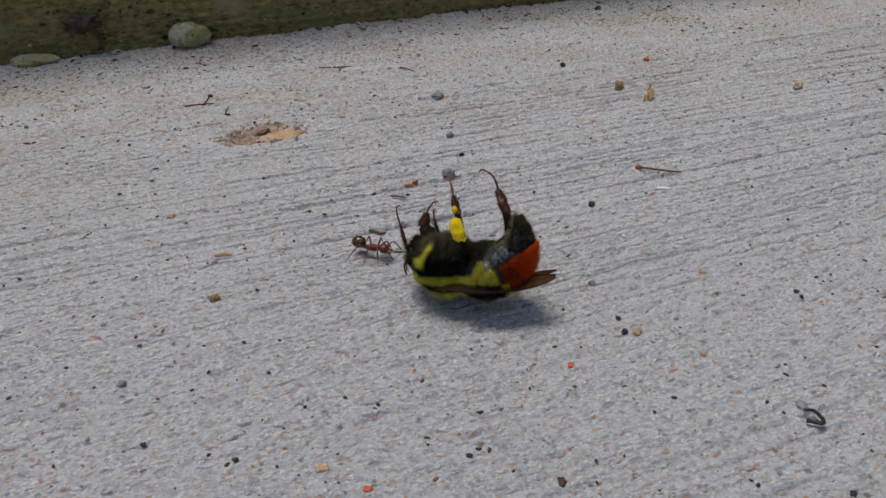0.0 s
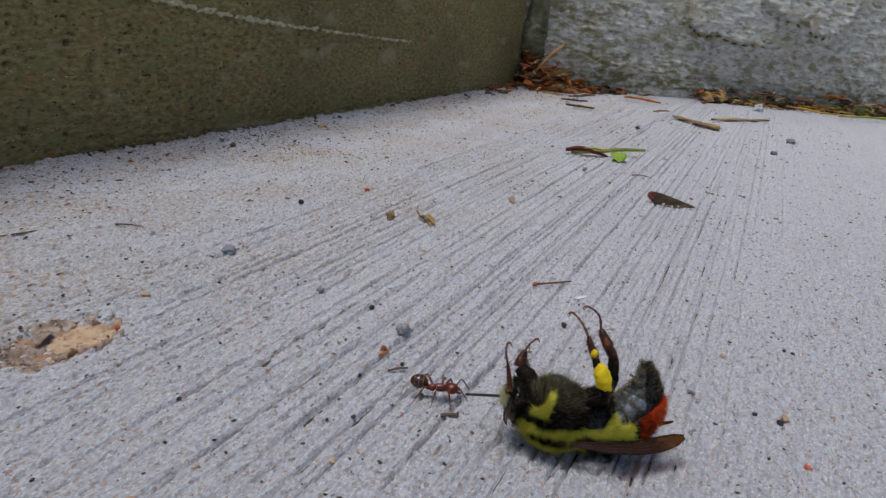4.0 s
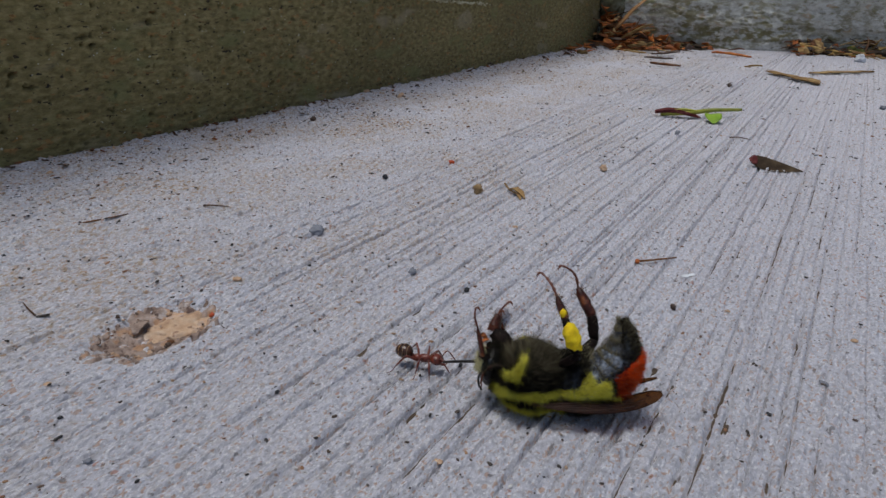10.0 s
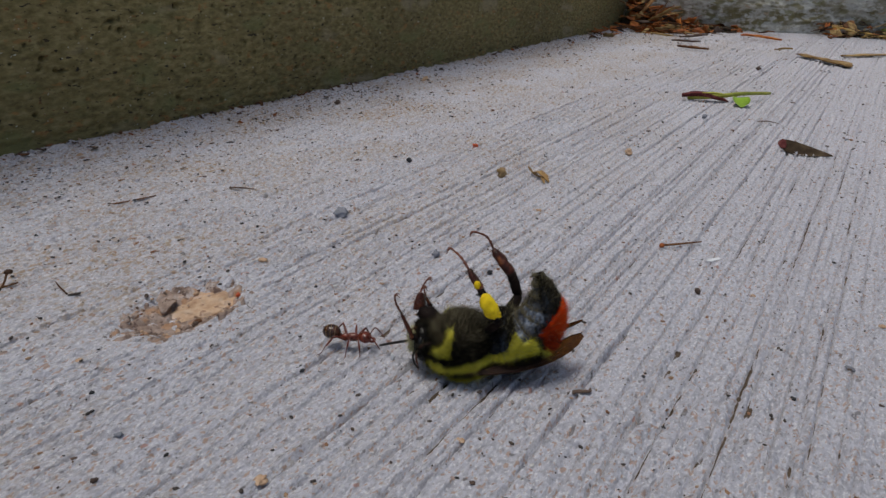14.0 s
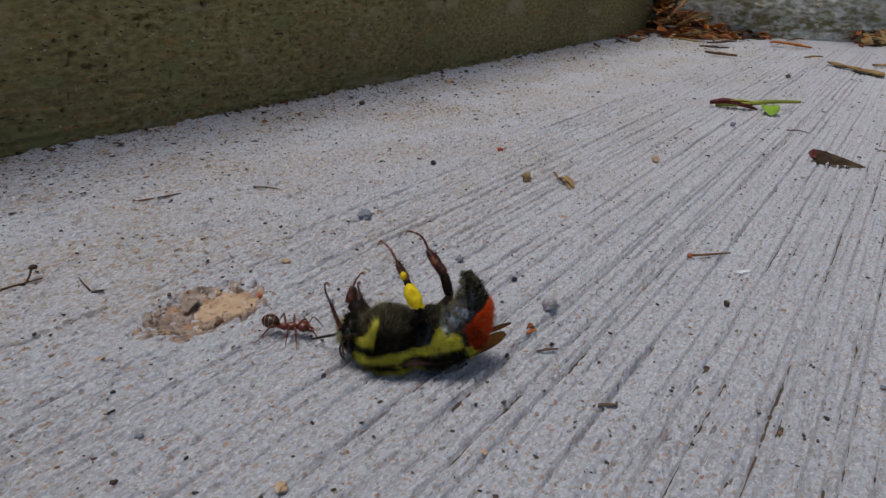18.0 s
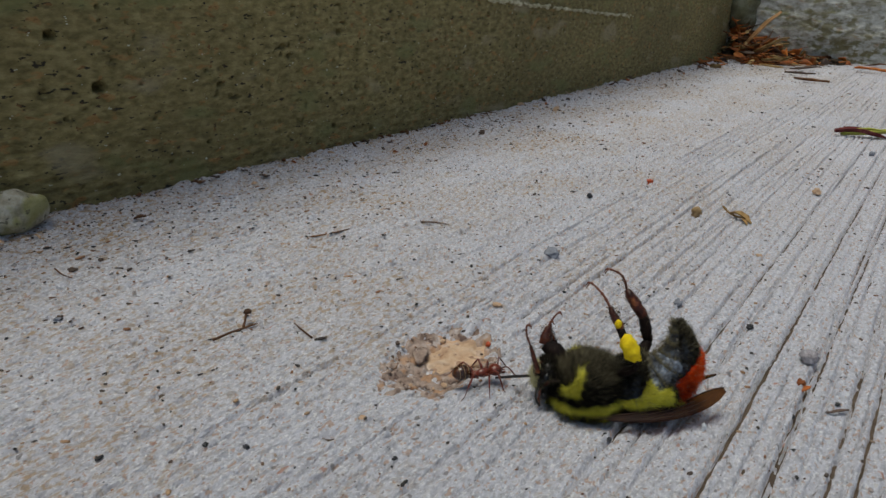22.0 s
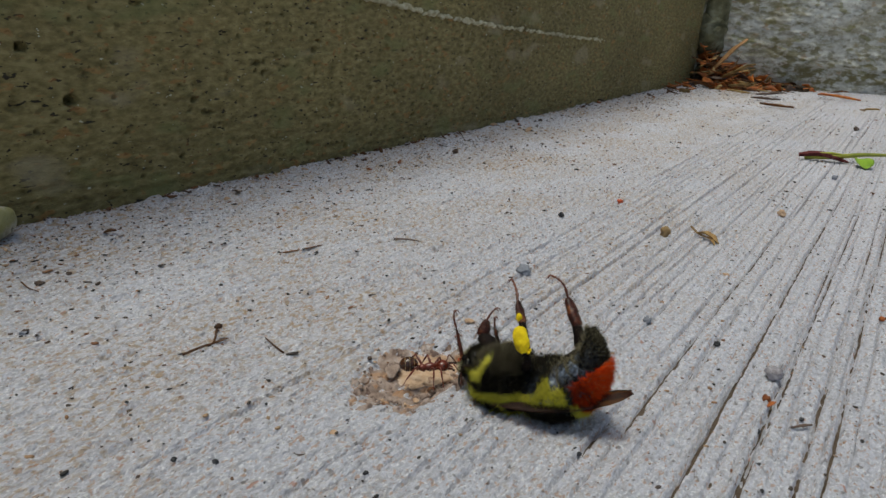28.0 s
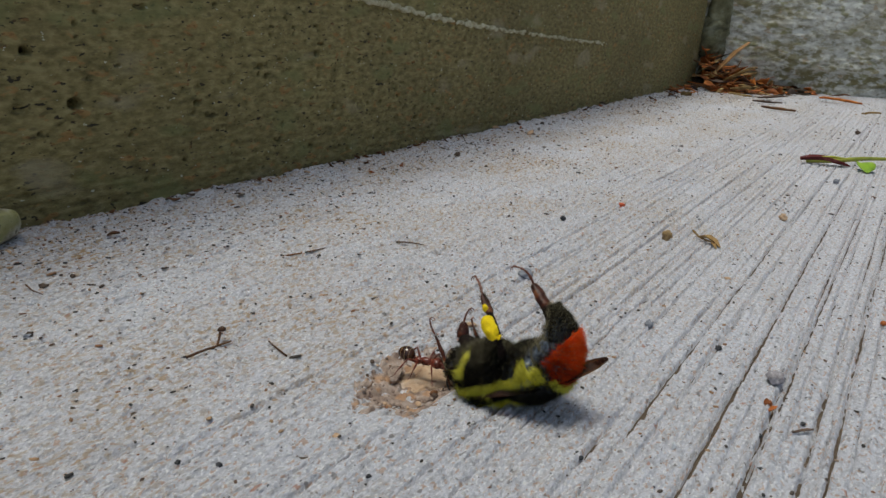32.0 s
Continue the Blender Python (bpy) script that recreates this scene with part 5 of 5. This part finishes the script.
def build_drift():
    """Dry litter swept against the foot of the wall, over dark soil and moss."""
    # Corner mounds stand in for the shade between litter pieces; the rest is soil.
    for name, mat, runs in (("soil_drift", SOIL_GAP_SHADE, ((2, 6, 8, 4.0), (14, 7, 9, 3.6), (30, 6, 9, 2.8), (46, 4, 8, 2.2), (118, 5, 12, 2.2), (142, 6, 13, 2.8), (166, 6, 14, 3.0), (192, 6, 14, 2.8))), ("moss_cushion", MOSS, ((128, 3, 6, 3.2), (172, 6, 7, 3.8), (186, 9, 8, 3.4), (206, 8, 9, 3.6)))):
        ax, ay = WALL_A
        size = math.hypot(WALL_B[0] - ax, WALL_B[1] - ay)
        ux, uy = (WALL_B[0] - ax) / size, (WALL_B[1] - ay) / size
        for k, (s, out, wide, tall) in enumerate(runs):
            x, y = ax + s * ux + out * uy, ay + s * uy - out * ux
            y = min(y, STEP_Y - 5)
            label = "dark crumbly soil and painted gap shade against the wall" if mat is SOIL_GAP_SHADE else "low green-brown moss cushion at the wall"
            ob = thing(name, lump((0, 0, 0), (wide, 6.0, tall), 60 + k, 0.5, 4, 2.6), mat, label, "soil" if mat is SOIL_GAP_SHADE else "moss", name.replace("_", " ") + "s")
            ob.matrix_world = mm(x, y, 0, 0, 0, -59)
    rnd = random.Random(77)
    ax, ay = WALL_A
    dx, dy = WALL_B[0] - ax, WALL_B[1] - ay
    size = math.hypot(dx, dy)
    dx, dy = dx / size, dy / size
    kinds = {"dry_bark": ("bark_strip", "dry dark brown bark strip in the drift by the wall"), "rust_leaf": ("leaf_scrap", "rust-brown dry leaf scrap in the drift by the wall"), "dry_straw": ("straw_piece", "pale dry straw piece in the drift by the wall"), "brown_leaf": ("leaf_scrap", "dark brown leaf scrap in the drift by the wall"), "weathered_wood": ("wood_splinter", "weathered wood splinter in the drift by the wall")}
    for k in range(440):
        if k < 250:
            s = abs(rnd.gauss(0, 19))
            depth, tall = 28 - 0.3 * s, 24 * math.exp(-s / 18)
        elif k < 420:
            s, depth, tall = rnd.uniform(92, 215), 17, 8
        else:  # a thin tail along the foot of the step
            s, depth, tall = 0, 1, 1
        out = depth * rnd.random() ** 1.7 + 2
        x, y = ax + s * dx + out * dy, ay + s * dy - out * dx
        if k >= 420:
            x, y, out = 288 - 60 * rnd.random() ** 1.6, STEP_Y - 2 - 5 * rnd.random(), 1
        if y > STEP_Y - 3:
            y = STEP_Y - 3 - rnd.random() * 8
        z = tall * (1 - min(out / depth, 1)) * rnd.random()
        turn = rnd.gauss(-60, 50)
        length = rnd.choice((rnd.uniform(2.5, 6), rnd.uniform(5, 10), rnd.uniform(9, 18)))
        width = rnd.uniform(0.3, 1.0) if length > 9 else rnd.uniform(0.5, 2.3)
        mat = rnd.choice((BARK, BROWN_LEAF, BARK, STRAW, RUST_LEAF, WOOD)) if 250 <= k < 420 else rnd.choice((BARK, BARK, BROWN_LEAF, RUST_LEAF, RUST_LEAF, RUST_LEAF, RUST_LEAF, WOOD))
        if k < 250:
            length, width = length * 1.2, width * 1.3
        name, label = kinds[mat.name]
        n = 6
        sway = rnd.uniform(-0.12, 0.12) * length
        line = [(length * (q / (n - 1) - 0.5), sway * math.sin(math.pi * q / (n - 1)) + rnd.uniform(-0.2, 0.2), rnd.uniform(-0.25, 0.25)) for q in range(n)]
        widths = [width * w * rnd.uniform(0.6, 1.15) for w in rnd.choice(((0.1, 0.6, 1, 0.9, 0.6, 0.08), (0.7, 0.9, 0.8, 1.0, 0.5, 0.1), (0.2, 0.9, 1.1, 0.5, 0.25, 0.12)))]
        ob = thing(name, blade(line, widths, rnd.uniform(0.2, 0.6), rnd.uniform(-0.8, 0.9)), mat, label, "litter", "litter by the wall")
        ob.matrix_world = mm(x, y, lie(x, y) + 0.7 + z, rnd.gauss(0, 35), rnd.gauss(0, 8 + 2.2 * z), turn)
    for a, b, w, mat, name, label in (((354, -70), (349, -94), 1.7, BRIGHT_STRAW, "dry_straw", "bright yellow straw stem by the wall"), ((366, -72), (372, -104), 1.2, BRIGHT_STRAW, "dry_straw", "bright yellow straw stem by the wall"), ((350, -96), (346, -108), 1.4, BRIGHT_STRAW, "dry_straw", "short yellow straw stem by the wall"), ((339, -95), (354, -124), 1.9, GREEN_STEM, "grass_stem", "yellow-green grass stem by the wall"), ((358, -110), (362, -132), 1.8, GREEN_STEM, "grass_stem", "yellow-green grass stem by the wall"),
                                      ((284, 1), (288, -16), 2.2, RUST_LEAF, "leaf_strip", "long orange-brown leaf strip by the wall"), ((253, 32), (262, 25), 2.0, WOOD, "pale_scrap", "pale curled bark scrap near the corner"), ((262, 22), (272, 12), 1.6, BROWN_LEAF, "leaf_strip", "dark leaf strip near the corner"), ((244.9, -18.9), (244.7, -25), 1.2, STRAW, "straw_piece", "small straw piece on the slab"), ((242, 54), (262, 53), 1.6, RUST_LEAF, "leaf_strip", "orange leaf strip at the foot of the step")):
        chip(name, a, b, w, mat, label, "litter", 0.5, 1.0, 0.5, int(a[0]))
    for k in range(3):
        ob = thing("standing_splinter", blade([(0, 0, 0), (6, 0.3, 0), (12, 0, 0.5), (19 - 4 * k, 0, 0)], [1.4, 2.6, 2.4, 1.0], 0.8, 0.3), WOOD if k else PALE_BARK, "upright pale splinter leaning in the corner", "splinter")
        ob.matrix_world = mm(284 - 4 * k, 46 - 5 * k, 8 - 3 * k + lie(287, 48), 0, -48 + 20 * k, -60 - 30 * k)


def build_step_crumbs():
    """Bits of leaf and bark caught along the foot of the step."""
    rnd = random.Random(31)
    for k in range(80):
        near = k < 55
        x = rnd.uniform(-72, 60) if near else rnd.uniform(60, 270)
        y = STEP_Y - 1.0 - abs(rnd.gauss(0, 1.0)) - (rnd.uniform(0, 9) if k % 3 == 0 else 0)
        size = rnd.uniform(0.35, 1.0) * (1 if near else 1.7)
        mat = rnd.choice((RUST_LEAF, BARK, BROWN_LEAF, BARK, TAN_STONE, BROWN_LEAF))
        line = [(size * (q - 1.5) * 0.6, rnd.uniform(-0.15, 0.15) * size, rnd.uniform(0, 0.25) * size) for q in range(4)]
        ob = thing("leaf_crumb", blade(line, [size * 0.15, size * 0.4, size * 0.35, size * 0.1], 0.25, rnd.uniform(-0.6, 0.8)), mat, "brown crumb of leaf or bark by the step", "crumb", "crumbs along the step")
        ob.matrix_world = mm(x, y, lie(x, y) + 0.35, rnd.gauss(0, 25), rnd.gauss(0, 15), rnd.uniform(0, 360))


def build_grit():
    """Uncountable grains: fine sand, dark specks and crumbs."""
    rnd = random.Random(9)
    shapes = {k: ([], []) for k in range(2)}
    base = lump((0, 0, 0), (1, 0.8, 0.6), 1, 0.3, 1)
    for k in range(14000):
        near = rnd.random() < 0.72
        x = rnd.uniform(-75, 80) if near else rnd.uniform(60, 300)
        y = 52 - 144 * rnd.random() ** 1.35
        if rnd.random() < 0.3:
            y = STEP_Y - abs(rnd.gauss(0, 12)) - 1
        s = (0.06 + 0.17 * rnd.random() ** 3.2) * (1.0 if near else 1.9)
        long = 1.3
        if 5 < y < 48 and near and rnd.random() < 0.13:  # flat flecks on the worn strip by the step
            s, long = 0.10 + 0.18 * rnd.random() ** 2, rnd.uniform(1.5, 2.8)
        if k % 20 == 0:  # dirt along the foot of the step
            x, y, s = rnd.uniform(-75, 290), STEP_Y - 0.5 - abs(rnd.gauss(0, 0.8)), rnd.uniform(0.08, 0.2)
        a = rnd.gauss(0, 0.5) if long > 1.4 else rnd.uniform(0, 6.28)
        c, sn = math.cos(a), math.sin(a)
        V, F = shapes[0 if near else 1]
        n = len(V)
        for vx, vy, vz in base[0]:
            V.append((x + s * (c * vx * long - sn * vy), y + s * (sn * vx * long + c * vy), vz * s))
        F += [tuple(i + n for i in q) for q in base[1]]
    for V, F in shapes.values():
        A = np.array(V)
        size = len(base[0])
        mid = A.reshape(-1, size, 3).mean(1)
        A[:, 2] += np.repeat(slab_height(mid[:, 0], mid[:, 1]), size) + 0.05
        thing("grit", (A, np.array(F)), SPECKS, "scattered fine grit and crumbs on the concrete", "grit", kind="stuff")


build_structure()
bee, near_wing = build_bee()
ant = build_ant()
build_pit()
build_litter()
build_drift()
build_step_crumbs()
build_grit()

BEE_ROWS = [
    (0, -18.03, -58.28, 1.43, -6.9, -1.5, -46.1),
    (0.5, -18.39, -56.80, 0.99, -4.5, -3.2, -49.1),
    (1, -19.28, -55.91, 0.93, -4.3, -4.4, -50.2),
    (1.5, -19.40, -55.45, 0.64, -1.1, -2.7, -58.7),
    (2, -19.41, -53.29, 0.57, 3.4, -6.7, -63.5),
    (3, -21.40, -52.18, 0.52, -5.7, 10.0, -59.8),
    (5.5, -20.41, -49.70, 0.25, -6.0, 3.0, -79.5),
    (6, -20.35, -49.30, 0.50, -7.8, 1.9, -77.4),
    (6.5, -19.99, -48.39, 0.38, -4.0, -0.7, -72.3),
    (7, -19.76, -46.95, 0.35, -0.5, -2.7, -67.4),
    (7.5, -20.29, -45.62, 0.31, -1.7, -1.1, -68.8),
    (8, -20.53, -44.44, 0.28, -2.2, -1.7, -69.6),
    (8.5, -20.49, -43.24, 0.36, -3.2, -2.8, -67.8),
    (9, -20.99, -42.25, 0.51, -3.9, -2.9, -68.0),
    (9.5, -22.13, -41.22, 0.34, -3.8, -0.1, -66.0),
    (10, -22.01, -40.07, 0.19, -6.0, 5.1, -65.5),
    (10.5, -22.07, -38.35, 0.09, -1.3, 0.2, -72.3),
    (11, -21.99, -37.98, 0.12, 3.1, -5.1, -77.3),
    (11.5, -21.89, -37.35, 0.14, 2.1, -6.9, -75.6),
    (12, -21.84, -36.04, 0.19, 1.9, -10.1, -73.2),
    (12.5, -22.11, -35.37, 0.22, 3.0, -9.9, -68.4),
    (13, -22.62, -34.31, 0.22, 4.7, -9.0, -64.7),
    (13.5, -23.02, -33.56, 0.14, 2.9, -7.3, -61.4),
    (14, -23.26, -32.91, 0.11, 1.4, -5.4, -58.5),
    (14.5, -24.05, -32.31, 0.09, 0.9, -3.9, -57.9),
    (16.5, -25.35, -27.65, -0.15, -3.6, -4.2, -57.4),
    (17, -25.39, -26.68, -0.20, -4.7, -2.6, -56.5),
    (17.5, -25.60, -25.90, -0.21, -5.0, -3.3, -57.2),
    (18, -26.18, -25.11, -0.24, -5.4, -3.7, -58.9),
    (18.5, -26.57, -23.63, -0.28, -4.8, -3.8, -58.4),
    (19, -26.67, -21.72, -0.33, -4.1, -3.1, -57.2),
    (19.5, -26.95, -20.72, -0.38, -0.8, -5.9, -56.1),
    (20, -27.14, -19.51, -0.58, 3.3, -9.1, -56.2),
    (20.5, -27.71, -18.98, -0.55, 1.7, -7.0, -54.3),
    (21, -27.89, -18.72, -0.57, -0.0, -3.3, -53.8),
    (21.5, -27.89, -18.49, -0.57, 0.1, -2.4, -54.6),
    (22, -27.97, -18.42, -0.66, -0.5, 0.0, -57.4),
    (22.5, -28.35, -18.54, -0.67, -3.8, 6.9, -58.7),
    (23, -28.37, -18.24, -0.68, -6.9, 10.6, -63.1),
    (23.5, -28.51, -17.28, -0.49, -4.8, 3.4, -83.1),
    (24, -28.75, -16.10, -0.39, -1.9, -5.0, -95.2),
    (24.5, -28.28, -15.34, -0.51, -1.6, -6.8, -94.0),
    (25, -27.86, -15.08, -0.69, -2.3, -4.8, -91.7),
    (25.5, -28.59, -15.32, -0.39, -2.4, -0.3, -92.5),
    (27.5, -28.76, -14.21, -0.31, -2.4, -2.4, -89.2),
    (28, -28.19, -14.11, -0.57, -3.1, -4.6, -89.1),
    (28.5, -28.39, -14.23, -0.48, -3.2, -2.6, -88.5),
    (29, -28.46, -14.29, -0.47, -3.3, -2.7, -88.6),
    (29.5, -28.47, -14.03, -0.42, -2.6, -5.6, -90.5),
    (30, -28.14, -13.60, -0.49, -2.2, -9.2, -91.3),
    (30.5, -27.73, -13.17, -0.50, -2.1, -12.7, -89.7),
    (31, -28.11, -13.42, -0.39, -2.8, -8.5, -89.0),
    (31.5, -27.91, -13.16, -0.25, -1.8, -15.2, -91.5),
    (32, -27.62, -12.60, -0.15, -1.3, -17.7, -89.3),
]
# where the near forewing's tip lies beside the body
WING_ROWS = [(0, 9.6, 0.8, 3.2), (1, 9.2, 1.8, 2.8), (2, 9.0, 0.6, 2.0), (3, 9.2, -1.4, 3.2), (6, 8.9, 0.2, 2.9), (7, 9.2, -0.9, 3.1), (8, 9.0, -0.1, 2.7), (10, 9.05, -0.3, 2.75), (11, 8.3, 1.8, 1.6), (12, 8.3, 1.8, 1.6), (13, 8.5, 1.4, 1.5), (14, 8.75, 0.8, 2.1), (17, 8.85, 0.1, 3.3), (18, 8.4, 1.7, 2.2), (19, 8.4, 1.8, 2.1), (20, 8.8, 0.7, 1.7), (21, 9.1, -0.25, 2.3), (22, 9.1, -0.45, 2.9), (23, 9.0, -0.2, 3.1), (25, 8.9, 1.1, 3.45), (28, 8.95, 0.8, 3.65), (29, 8.85, 0.6, 3.8), (30, 8.85, 1.5, 3.35), (31, 8.75, 1.2, 3.6), (32, 9.0, 1.9, 3.3)]
ANT_ROWS = [
    (0, -23.46, -46.67, -43.0),
    (1, -24.58, -44.50, -57.0),
    (2, -23.56, -42.21, -53.0),
    (3, -20.22, -40.56, -74.2),
    (6, -19.34, -37.44, -66.4),
    (8, -21.01, -33.17, -60.0),
    (9, -21.76, -30.90, -67.9),
    (10, -22.17, -29.05, -79.0),
    (11, -22.37, -26.59, -75.5),
    (13, -25.28, -23.40, -65.5),
    (14.5, -27.13, -21.19, -67.2),
    (16.5, -28.23, -17.21, -54.0),
    (18, -28.98, -14.41, -62.5),
    (19, -30.14, -11.47, -63.8),
    (20, -32.07, -9.96, -54.5),
    (21, -32.44, -8.89, -51.2),
    (22, -31.40, -9.26, -33.7),
    (23, -26.50, -9.40, -99.0),
    (24, -28.02, -6.33, -74.4),
    (25, -28.83, -6.22, -61.7),
    (28, -29.64, -5.63, -46.4),
    (30.5, -30.53, -4.96, -50.6),
    (31.5, -28.85, -4.72, -76.3),
    (32, -28.53, -4.18, -79.9),
]


def motions():
    walk(bee, [(t, mm(*row)) for t, *row in BEE_ROWS])
    root = Vector(WING_ROOT)
    rest = Vector(WING_TIP) - root
    walk(near_wing, [(t, mm(*root) @ rest.rotation_difference(Vector(tip) - root).to_matrix().to_4x4() @ mm(*(-root))) for t, *tip in WING_ROWS])
    walk(ant, [(t, mm(x, y, 0.1, 0, 0, turn)) for t, x, y, turn in ANT_ROWS])
    # the legs step in two alternating threes, one stride for every three millimetres
    times = [row[0] for row in ANT_ROWS]
    gone = [0.0]
    for a, b in zip(ANT_ROWS, ANT_ROWS[1:]):
        gone.append(gone[-1] + math.hypot(b[1] - a[1], b[2] - a[2]) + 0.02 * abs(b[3] - a[3]))
    for leg_part, hip, phase, side in ANT_LEGS:
        rows = []
        for k in range(161):
            t = k * 0.2
            stride = 2 * math.pi * float(np.interp(t, times, gone)) / 3 + phase
            swing, lift = 13 * math.sin(stride) * side, 7 * max(math.cos(stride), 0)
            rows.append((t, mm(*hip) @ pose(0, 0, 0, lift * side, 0, swing) @ mm(*(-hip))))
        walk(leg_part, rows)


motions()
